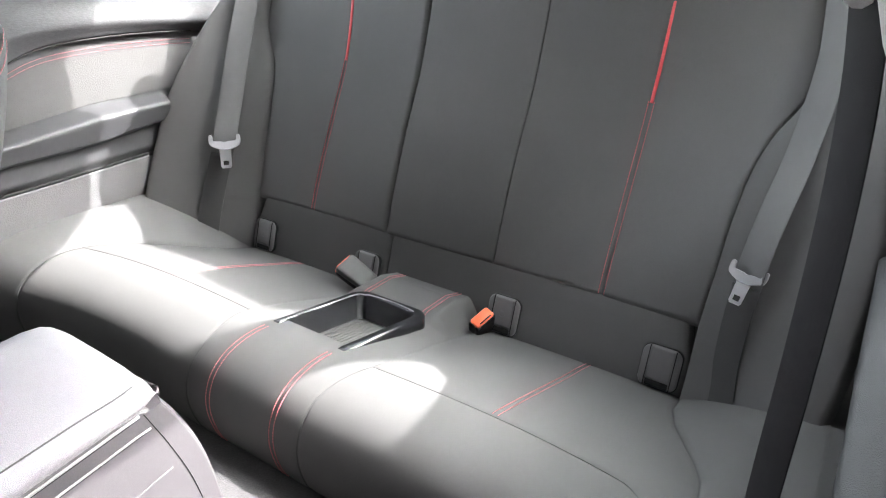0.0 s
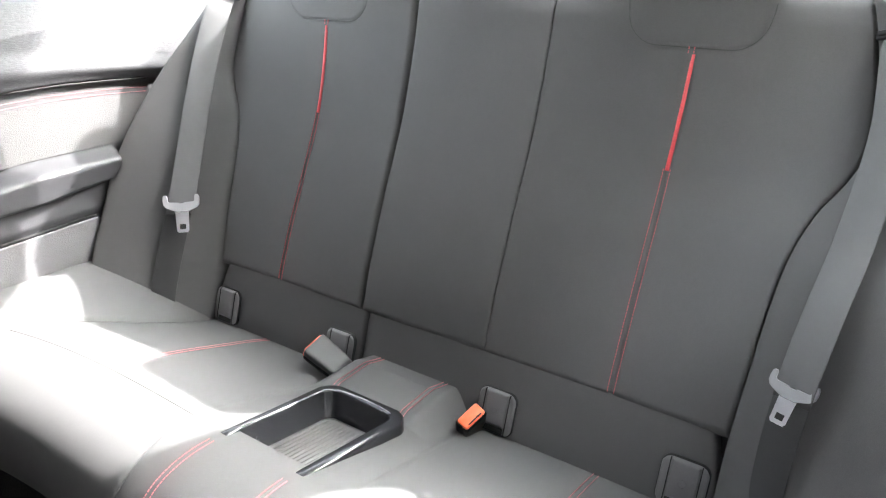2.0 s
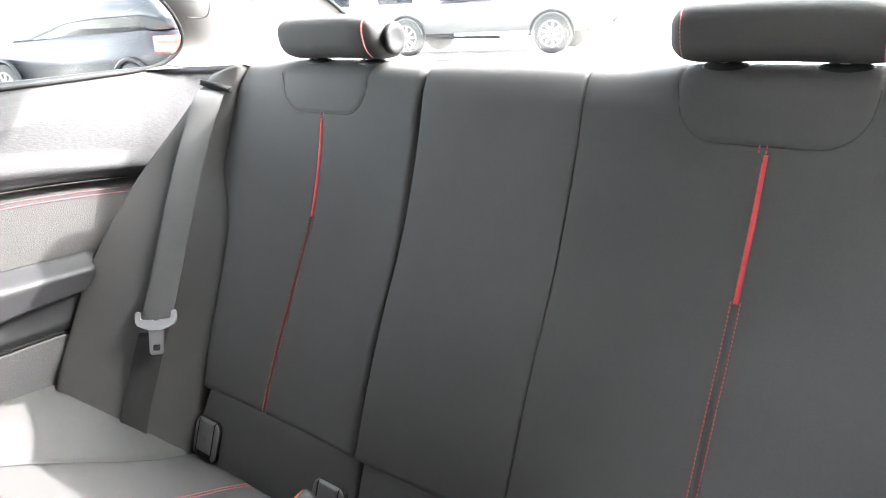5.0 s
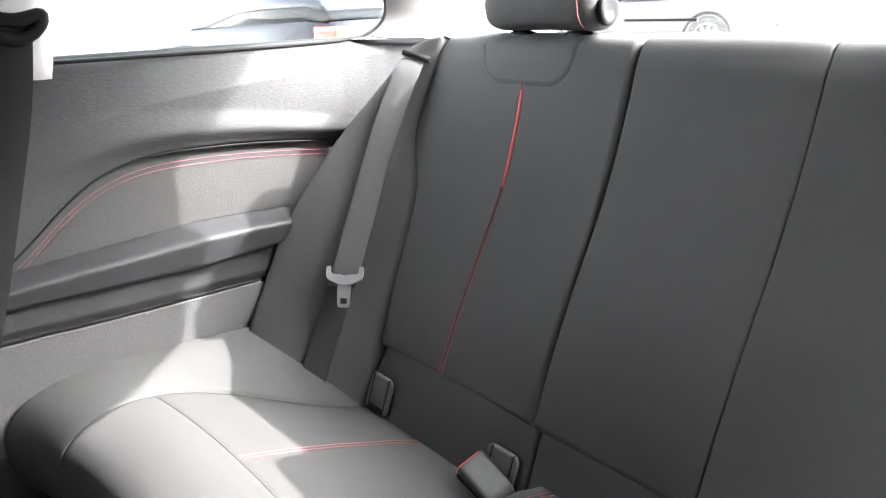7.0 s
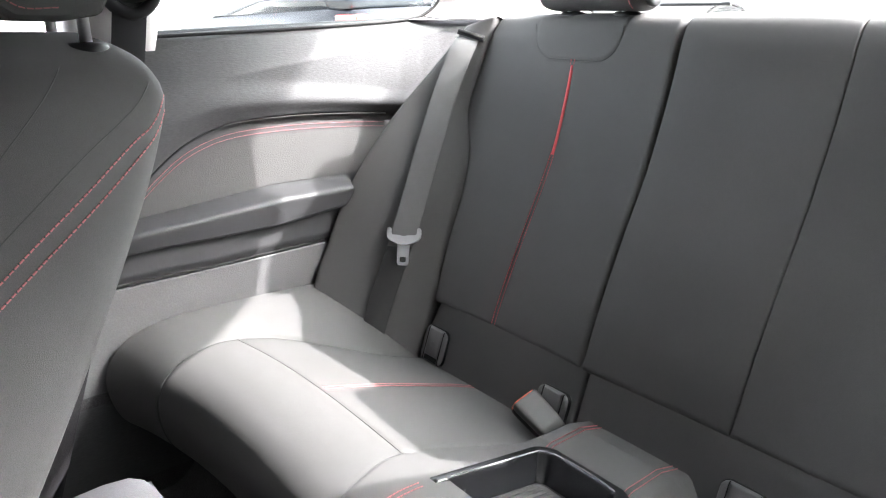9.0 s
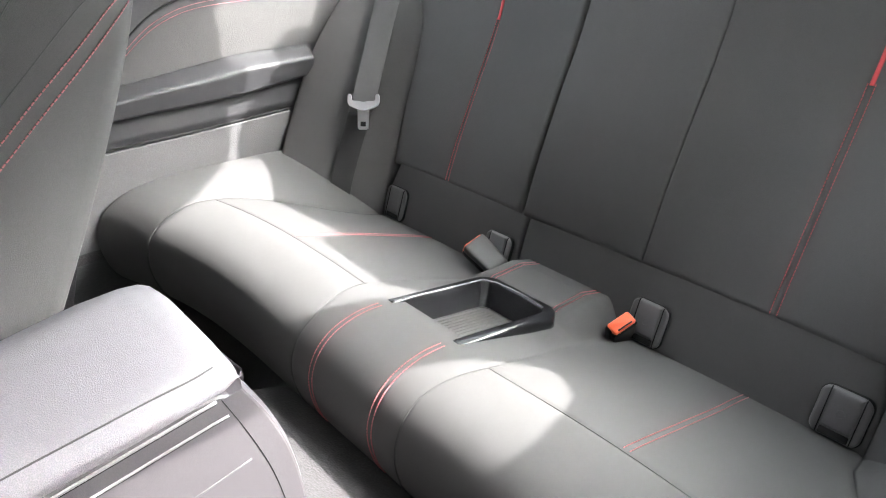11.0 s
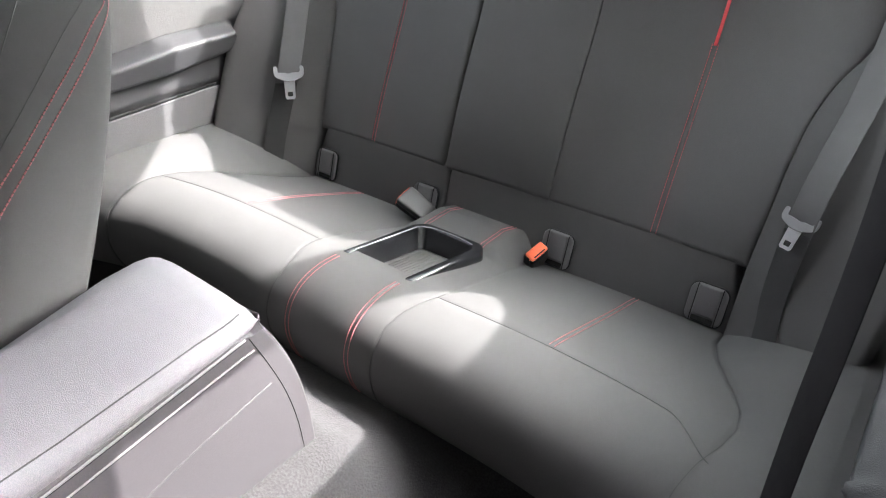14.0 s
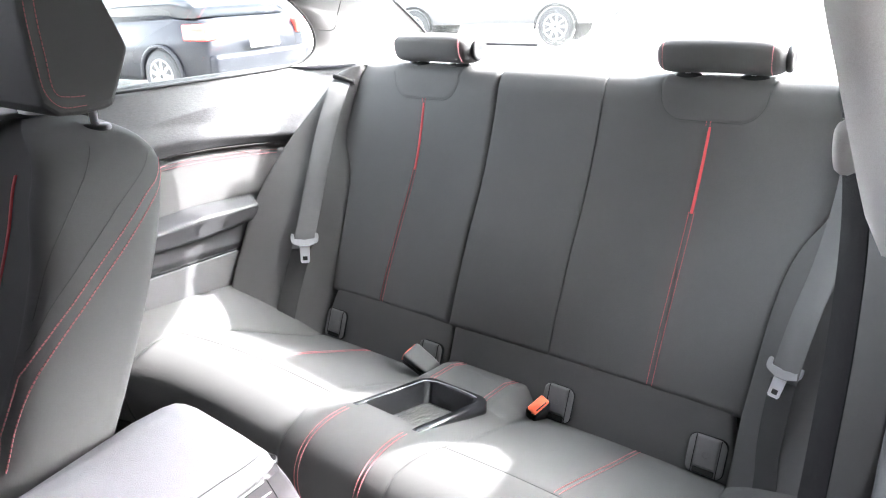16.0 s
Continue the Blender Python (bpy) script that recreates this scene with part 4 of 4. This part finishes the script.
def roof_trim():
    """Unseen rounded shadow caster amid the roof's rear edge, lying under the glass."""
    xs, us = np.linspace(-.265, .155, 43), np.linspace(0, 1, 9)
    Xr, U = np.meshgrid(xs, us)
    # Outline follows the edges of the sun patches on panel and cushion.
    Yr = 1.10 + U * (.038 + .142 * np.maximum(0, 1 - np.abs(Xr + .055) / .21) ** .8)
    Zr = 1.228 - .34 * (Yr - 1.135)
    low = np.stack([Xr, Yr, Zr - .016 * (1 - U ** 3)], axis=-1).reshape(-1, 3)
    high = np.stack([Xr, Yr, Zr + .003], axis=-1).reshape(-1, 3)
    n = len(low)
    f = grid_faces(43, 9)
    rim = list(range(43)) + [43 * j + 42 for j in range(1, 9)] + [344 + k for k in range(41, -1, -1)] + [43 * j for j in range(7, 0, -1)]
    f = f + [tuple(n + i for i in q)[::-1] for q in f] + [(rim[k], rim[(k + 1) % len(rim)], n + rim[(k + 1) % len(rim)], n + rim[k]) for k in range(len(rim))]
    return tagged(obj("roof_trim", np.concatenate([low, high]), f, DIMTRIM, None), "unseen rounded piece at the roof's rear edge that shapes the sun patches", "roof trim", "", "structure")


roof_trim()
for sgn in (-1, 1):
    tagged(box("roof_rail", (min(sgn * .55, sgn * .68), -.98, 1.19), (max(sgn * .55, sgn * .68), 1.0, 1.26), LITTRIM, None, "", .02), "pale roof rail over the side windows", "roof rail", "", "structure")

# floor: footwells and a raised tunnel, one carpeted sheet
fx = np.linspace(-.70, .70, 113)
fy = np.linspace(-.95, .80, 120)
FX, FY = np.meshgrid(fx, fy)
TUN = np.interp(FY, [-.95, .30, .425, .52, .62, .80], [.37, .401, .399, .345, .305, .29])
FZ = .16 + (TUN - .16) * smooth01(.40, .13, np.abs(FX)) + .004 * np.sin(FX * 9 + 1) * np.sin(FY * 11) + .18 * smooth01(.56, .72, FY) * smooth01(.1, .3, np.abs(FX))
FZ = FZ + .0012 * np.sin(FX * 310 + 3 * np.sin(FY * 90)) * np.sin(FY * 270 + 2 * np.sin(FX * 75))
tagged(obj("floor", np.stack([FX, FY, FZ], axis=-1).reshape(-1, 3), grid_faces(113, 120), CARPET, None), "grey looped carpet over footwells and tunnel", "carpet", "", "structure")
tagged(box("floor_rear", (-.70, .802, .10), (.70, 1.298, .16), BLACK, None, "", 0), "plain dark floor pan under the rear bench", "floor", "", "structure")
# Carried up over the window to hold back light from the left.
tagged(box("door_1", (-.76, -.95, .0), (-.70, .36, 1.17), SOFT, None, "", .01), "plain dark closed front passenger door, carried up over its window to block light", "door", "", "structure")
# Unseen board added up to the roof to block light from the right.
tagged(box("door_2", (.72, -.95, .0), (.78, .36, 1.28), SOFT, None, "", .01), "unseen dark board across the driver's door opening, added to block light", "door", "", "structure")
tagged(box("wall_front", (-.76, -1.05, .0), (.76, -.95, .92), SOFT, None, "", .01), "plain dark dashboard and bulkhead", "dashboard", "", "structure")
# Added over the windscreen, unseen, to keep front light off the backrests.
tagged(box("wall_front_upper", (-.70, -1.05, .923), (.76, -.95, 1.235), SOFT, None, "", .01), "unseen dark board over the windscreen opening, added to block light", "wall", "", "structure")
for sgn in (-1, 1):
    tagged(box("wall_flank", (min(sgn * .70, sgn * .76), .36, .0), (max(sgn * .70, sgn * .76), 1.75, .93), BLACK, None, "", .005), "dark inner flank behind the side panel", "wall", "", "structure")


# ---------------------------------------------------------------- centre console
def console():
    c = thing("centre_console", "grey centre console with leather armrest lid", "centre console")
    seam_z = lambda y: float(np.interp(y, [-.32, .16, .22, .30, .37], [.590, .612, .618, .625, .628]))
    low_z = lambda y: float(np.interp(y, [-.32, .15, .21, .28, .365], [.548, .584, .591, .598, .604]))
    bead = lambda y: float(np.interp(y, [-.32, .147, .233, .347], [.530, .580, .5905, .6035]))
    cx = .016
    rings = []
    for y, top, hw, e in ((-.32, .626, .098, 0), (-.10, .630, .102, 0), (.15, .632, .104, 0), (.30, .632, .104, 0), (.340, .6315, .102, 0), (.358, .629, .099, .001), (.368, .6245, .095, .004), (.374, .617, .091, .008), (.377, .608, .088, .010)):
        low, sm = low_z(y) + e * .3, min(seam_z(y), top - .004) - e * .6
        lx = float(np.interp(y, [.10, .158, .223, .299, .352], [-.016, -.030, -.047, -.067, -.072])) - .002 + e
        out = [(lx - .002, low - .012), (lx - .005, low), (lx + .002, top - .014), (lx + .016, top - .003), ((lx + cx) / 2, top + .001), (cx, top), (cx + hw * .5, top - .25 * (top - sm)), (cx + hw - .022, sm + .35 * (top - sm)), (cx + hw - .009, sm + .0022), (cx + hw - .0042, sm), (cx + hw - .0026, sm - .0016),
               (cx + hw + .0030, sm - .006), (cx + hw + .0075, (sm + low) / 2), (cx + hw + .0070, low + .004), (cx + hw + .0030, low)]
        rings.append([(x, y, z) for x, z in out])
    loops("armrest_lid", rings, LEATHER, c, "grey grained leather armrest lid")
    yy = np.linspace(-.32, .352, 60)
    tube("lid_seam", [(cx + .104 - .0036 - .004 * float(smooth01(.33, .362, y)), y, seam_z(y) - .0006) for y in yy], .0008, SEAM, c, n=6)
    # body below the lid
    rings = []
    prof = [(-.40, .44, .530), (.147, .40, .586), (.25, .39, .598), (.345, .388, .607), (.364, .386, .600), (.384, .385, .566), (.402, .383, .515), (.412, .381, .46), (.416, .379, .395)]
    for y, low, top in catmull(prof, 56):
        hw = .098
        bx = .020
        top = max(top, low + .006)
        rings.append([(bx - hw, y, .30), (bx - hw - .006, y, low), (bx - hw, y, top), (bx + hw + .0065, y, top), (bx + hw + .008, y, top - .002), (bx + hw + .008, y, (low + top) / 2), (bx + hw + .008, y, low), (bx + hw - .012, y, low - .006), (bx + hw - .02, y, .30)])
    loops("console_body", rings, PLASTIC, c, "grey console side with a satin trim line", smooth=False)
    lines = np.linspace(-.32, .345, 50)
    tube("trim_line", [(.1264, y, bead(y)) for y in lines], .0015, BEAD, c, "thin satin trim line", n=6)
    tube("joint", [(.1262, y, bead(y) - .0022) for y in lines], .0009, RUBBER, c, n=6)
    tube("trim_line", [(.1266, y, bead(y) - .0192) for y in np.linspace(-.32, .353, 50)], .0011, BEAD, c, "thin satin trim line", n=6)
    tube("joint", [(.1263, y, bead(y) - .0209) for y in np.linspace(-.32, .353, 50)], .0008, RUBBER, c, n=6)
    tube("trim_line", [(.1264, y, float(np.interp(y, [.0, .212, .263, .366], [.455, .500, .511, .527]))) for y in np.linspace(.0, .366, 30)], .0009, PLASTIC, c, "faint raised line", n=6)
    J = catmull([(.350, .602), (.367, .557), (.384, .502), (.394, .446), (.398, .385)], 30)
    E = catmull([(.369, .6045), (.385, .573), (.403, .522), (.413, .465), (.418, .380)], 30)
    rings = [[(.1250, a[0] - .0005, a[1]), (.1264, a[0], a[1]), (.1264, a[0] + .86 * (b[0] - a[0]), a[1] + .86 * (b[1] - a[1])), (.1255, a[0] + .96 * (b[0] - a[0]), a[1] + .96 * (b[1] - a[1])), (.1235, b[0], b[1]), (.117, b[0] + .0025, b[1] + .001), (.02, b[0] + .005, b[1] + .001), (-.080, b[0] + .0025, b[1]), (-.087, a[0], a[1])] for a, b in zip(J, E)]
    loops("end_cap", rings, PLASTIC, c, "smooth grey rear end cap", smooth=False)
    tube("joint", [(.1262, y - .0003, z) for y, z in J], .0005, RUBBER, c, n=6)
    return c


console()


# ---------------------------------------------------------------- front passenger seat
def front_seat():
    f = thing("car_seat", "charcoal front passenger seat with red double stitching", "car seat")
    cx = -.362

    def chaikin(p, n):
        for _ in range(n):
            q = np.roll(p, -1, axis=0)
            p = np.stack([.75 * p + .25 * q, .25 * p + .75 * q], axis=1).reshape(-1, p.shape[1])
        return p

    zs = [.20, .35, .50, .60, .70, .80, .86, .90, .925, .942, .952]
    rows = []
    for z in zs:
        inner = float(np.interp(z, [.20, .60, .70, .80, .86, .90, .925, .942, .952], [-.082, -.082, -.108, -.145, -.178, -.208, -.240, -.290, -.345]))
        hw = inner - cx
        k = float(np.interp(z, [.20, .86, .90, .925, .942, .952], [1, 1, .95, .85, .6, .2]))
        yb = float(np.interp(z, [.20, .35, .50, .60, .70, .80, .86, .90, .925, .942, .952], [.07, .155, .24, .298, .360, .420, .455, .474, .470, .455, .435]))
        d = float(np.interp(z, [.20, .60, .75, .88, .95], [.125, .125, .128, .160, .150])) * (.35 + .65 * k)
        out = []
        for u, v in ((-1, .35), (-.98, .75), (-.80, .98), (-.4, 1.0), (0, 1.0), (.4, 1.0), (.82, 1.0), (1.0, .97), (1.01, .72), (1.0, .40), (.97, .08), (.88, -.06), (.75, -.02), (.62, .18), (.40, .25), (0, .27), (-.40, .25), (-.62, .18), (-.75, -.02), (-.9, -.02)):
            out.append((cx + u * hw, yb - d * (1 - v), z))
        rows.append(chaikin(np.array(out), 2))
    rows = np.array(rows)
    dense = np.array([catmull(rows[:, k, :], 60) for k in range(rows.shape[1])]).transpose(1, 0, 2)
    fs = loops("backrest", [[tuple(q) for q in r] for r in dense], FABRIC, f)
    tree = BVHTree.FromPolygons([v.co[:] for v in fs.data.vertices], [p.vertices[:] for p in fs.data.polygons])

    def onto(P, way, start):
        out, nn = [], []
        for p in P:
            hit = tree.ray_cast(Vector(p) - Vector(way) * start, Vector(way))
            if hit[0] is not None:
                out.append(hit[0][:])
                nn.append((-Vector(way))[:])
        return out, nn

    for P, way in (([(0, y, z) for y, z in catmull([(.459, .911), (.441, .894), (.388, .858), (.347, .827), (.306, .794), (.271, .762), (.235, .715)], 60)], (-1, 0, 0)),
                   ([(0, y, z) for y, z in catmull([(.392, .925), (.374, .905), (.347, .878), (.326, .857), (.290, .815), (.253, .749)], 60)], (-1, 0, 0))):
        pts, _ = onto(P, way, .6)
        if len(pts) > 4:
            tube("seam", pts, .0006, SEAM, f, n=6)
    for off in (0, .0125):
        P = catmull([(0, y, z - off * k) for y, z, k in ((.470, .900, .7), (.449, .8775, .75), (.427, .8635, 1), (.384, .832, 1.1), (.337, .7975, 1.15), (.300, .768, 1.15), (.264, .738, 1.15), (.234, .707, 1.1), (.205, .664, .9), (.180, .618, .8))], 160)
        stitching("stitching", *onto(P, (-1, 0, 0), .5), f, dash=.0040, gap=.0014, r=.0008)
    zs = np.linspace(.875, .70, 30)
    hit = [tree.ray_cast(Vector((-.373 + (.874 - z) * .28, -.5, z)), Vector((0, 1, 0)))[0] for z in zs]
    loops("red_strip", [[(h.x + sx * .0030, h.y - q, h.z) for sx, q in ((-1, -.004), (-1, .002), (1, .002), (1, -.004))] for h in hit if h], RED, f, "bright red strip in the seam")
    # headrest: flat flanks with crisp, slightly rounded edges
    prof = [(.366, .962), (.347, .976), (.341, 1.03), (.338, 1.10), (.345, 1.17), (.372, 1.208), (.402, 1.200), (.442, 1.108), (.4690, 1.043), (.4370, .969), (.400, .962)]
    soft = []
    for k, p in enumerate(prof):
        a, b = prof[k - 1], prof[(k + 1) % len(prof)]
        for w, q in ((.14, a), (.0, p), (.14, b)):
            soft.append((p[0] + (q[0] - p[0]) * w + (0 if w else ((a[0] + b[0]) / 2 - p[0]) * .05), p[1] + (q[1] - p[1]) * w + (0 if w else ((a[1] + b[1]) / 2 - p[1]) * .05)))
    rings = []
    for x, g in ((-.494, .010), (-.4925, .005), (-.490, .0015), (-.486, 0), (-.258, 0), (-.2525, .0015), (-.2495, .005), (-.248, .010)):
        rings.append([(x, y + (.405 - y) * g * 9, z + (1.08 - z) * g * 9) for y, z in soft])
    hr = loops("headrest", rings, FABRIC, f, "tall padded headrest with red edge stitching", smooth=False)
    ht = BVHTree.FromPolygons([v.co[:] for v in hr.data.vertices], [p.vertices[:] for p in hr.data.polygons])
    for dy in (.002, .014):
        pts = catmull([(-.22, .400, .972 + dy), (-.22, .368 + dy, .972 + dy), (-.22, .352 + dy, .990), (-.22, .346 + dy, 1.04), (-.22, .344 + dy, 1.10), (-.22, .350 + dy, 1.16)], 70)
        near = [ht.ray_cast(Vector(p), Vector((-1, 0, 0)))[0] for p in pts]
        near = [q[:] for q in near if q is not None]
        stitching("stitching", near, np.tile([1., 0, 0], (len(near), 1)), hr, dash=.005, r=.0007)
    for x in (-.295, -.43):
        tube("post", [(x, .430, .93), (x, .428, 1.02)], .0055, CHROME, f, "bright steel headrest post", n=14)
        rr = [[(x + r * math.cos(2 * math.pi * a / 24), .430 + .7 * r * math.sin(2 * math.pi * a / 24), z) for a in range(24)] for r, z in ((.027, .925), (.027, .9400), (.024, .9435), (.009, .9445))]
        loops("collar", rr, BLACK, f, "black post collar")
    return f


front_seat()

# ---------------------------------------------------------------- outside
GZ = 0.0
SLOPE = Matrix.Translation((0, 0, -.15)) @ Matrix.Rotation(math.atan(.06), 4, "X")
gs = 400
tagged(obj("ground", [tuple(SLOPE @ Vector(p)) for p in ((-gs, -gs, 0), (gs, -gs, 0), (gs, gs, 0), (-gs, gs, 0))], [(0, 1, 2, 3)], GROUND, None, smooth=False), "pale sunlit concrete parking ground", "ground", "", "structure")


def car(name, m, length, width, prof, glass, paint, label, wheels, r):
    """A parked car. prof: side outline (along, height) of the body; glass: outline of the cabin; built along x, turned by m."""
    c = thing(name, label, "car", "parked cars")

    def skin(nm, outline, w0, w1, material, parent, lab=""):
        zt = max(p[1] for p in outline)
        zb = min(p[1] for p in outline)
        rings = []
        for k, s in ((-1, .93), (-.9, .99), (-.6, 1), (.6, 1), (.9, .99), (1, .93)):
            ring = []
            for a, z in outline:
                w = w0 + (w1 - w0) * (z - zb) / (zt - zb)
                ring.append(tuple(m @ Vector((a * (1 if abs(k) < .95 else .985), k * w / 2, GZ + zb + (z - zb) * s))))
            rings.append(ring)
        return loops(nm, rings, material, parent, lab)

    body = skin("body", prof, width, width * .96, paint, c)
    skin("cabin_glass", glass, width * .94, width * .74, DARKGLASS, c, "dark window glass")
    inv = m
    for a in wheels:
        for s in (-1, 1):
            rings = []
            for q, d in ((r * .66, .11), (r * .95, .10), (r, .06), (r, -.10)):
                rings.append([tuple(inv @ Vector((a + q * math.cos(2 * math.pi * k / 32), s * (width / 2 - .09 + d), GZ + r + q * math.sin(2 * math.pi * k / 32)))) for k in range(32)])
            t = loops("wheel", rings, TYRE, c, "black tyre on an alloy rim")
            rr = []
            for q, d in ((r * .67, .112), (r * .60, .118), (r * .56, .07)):
                rr.append([tuple(inv @ Vector((a + q * math.cos(2 * math.pi * k / 32), s * (width / 2 - .09 + d), GZ + r + q * math.sin(2 * math.pi * k / 32)))) for k in range(32)])
            loops("rim", rr, ALLOY, t, "bright alloy rim", False, True)
            for k in range(9):
                an = 2 * math.pi * k / 9
                cc, sn = math.cos(an), math.sin(an)
                vs = []
                for q, hw in ((r * .08, .03), (r * .62, .022)):
                    for d in (.118, .09):
                        for h in (-hw, hw):
                            vs.append(tuple(inv @ Vector((a + q * cc - h * sn, s * (width / 2 - .09 + d), GZ + r + q * sn + h * cc))))
                obj("spoke", vs, [(0, 1, 5, 4), (2, 3, 7, 6), (0, 1, 3, 2), (4, 5, 7, 6), (0, 4, 6, 2), (1, 5, 7, 3)], ALLOY, t, "", False)
            arch = [tuple(inv @ Vector((a + r * 1.13 * math.cos(w), s * (width / 2 + .004), GZ + r + r * 1.13 * math.sin(w)))) for w in np.linspace(-.1, math.pi + .1, 24)]
            tube("wheel_arch", arch, .03, RUBBER if paint is not NAVY else NAVY, c, "", 8)
    return c, m


HATCH = [(-2.1, .35), (-2.15, .60), (-1.95, .78), (-1.1, .93), (.2, .98), (1.6, 1.02), (2.05, .98), (2.14, .80), (2.16, .45), (2.08, .28), (-1.9, .24)]
HATCH_G = [(-1.15, .92), (-.45, 1.36), (.6, 1.46), (1.5, 1.38), (2.0, 1.0), (1.5, .98), (-.5, .93)]
m1 = SLOPE @ Matrix.Translation((-8.78, 5.50, 0)) @ Matrix.Rotation(radians(8), 4, "Z")
c1, _ = car("parked_hatchback", m1, 4.3, 1.78, HATCH, HATCH_G, NAVY, "dark blue hatchback with red tail lamps parked nearby", (-1.3, 1.32), .32)
for s in (-1, 1):
    box("tail_lamp", (1.78, s * .80 - .10, GZ + .74), (2.18, s * .80 + .10, GZ + .93), REDLENS, c1, "red tail lamp", .03, 2, m1)
box("bumper", (2.0, -.85, GZ + .30), (2.24, .85, GZ + .58), NAVY, c1, "", .06, 3, m1)
box("number_plate", (2.238, -.26, GZ + .62), (2.245, .26, GZ + .73), WALLP, c1, "pale blank plate", .003, 1, m1)

UTE = [(-2.6, .55), (-2.62, .95), (-2.5, 1.05), (-.9, 1.08), (1.0, 1.10), (2.1, 1.06), (2.45, .92), (2.5, .60), (2.3, .45), (-2.3, .45)]
UTE_G = [(-.85, 1.08), (-.75, 1.72), (.35, 1.76), (1.15, 1.12), (.2, 1.08)]
m2 = SLOPE @ Matrix.Translation((-8.17, 13.7, 0)) @ Matrix.Rotation(radians(13), 4, "Z")
c2, _ = car("parked_pickup", m2, 5.1, 1.86, UTE, UTE_G, WHITEP, "silver white pickup with bull bar parked behind", (-1.65, 1.62), .39)
tube("bull_bar", [tuple(m2 @ Vector(p)) for p in ((2.5, -.8, GZ + .5), (2.72, -.75, GZ + .7), (2.74, -.6, GZ + 1.05), (2.74, .6, GZ + 1.05), (2.72, .75, GZ + .7), (2.5, .8, GZ + .5))], .04, ALLOY, c2, "bright steel bull bar", 10)

b1 = thing("building", "pale rendered low building across the parking ground", "building")
box("wall", (-40, 32, -1), (40, 40, 7.5), WALLP, b1, "", .02, 1, SLOPE)
for k in range(14):
    x = -33 + 5 * k
    w = box("window", (x, 31.93, 1.0), (x + 2.6, 32.02, 3.0), DARKGLASS, b1, "dark window", .0, 1, SLOPE)
    box("window_frame", (x - .1, 31.90, .9), (x + 2.7, 31.97, 1.0), WALLP, w, "", .0, 1, SLOPE)
# Unseen wall added to hold back sky light on the driver's side.
b2 = thing("building", "unseen pale wall added to block sky light from the right", "building")
box("wall", (7.0, 3.01, -1.5), (8.0, 30, 4.2), WALLP, b2, "lower part of the added wall", .02, 1)
box("wall", (7.0, -30, -1.5), (8.0, 3.0, 8.8), WALLP, b2, "taller part of the added wall", .02, 1)
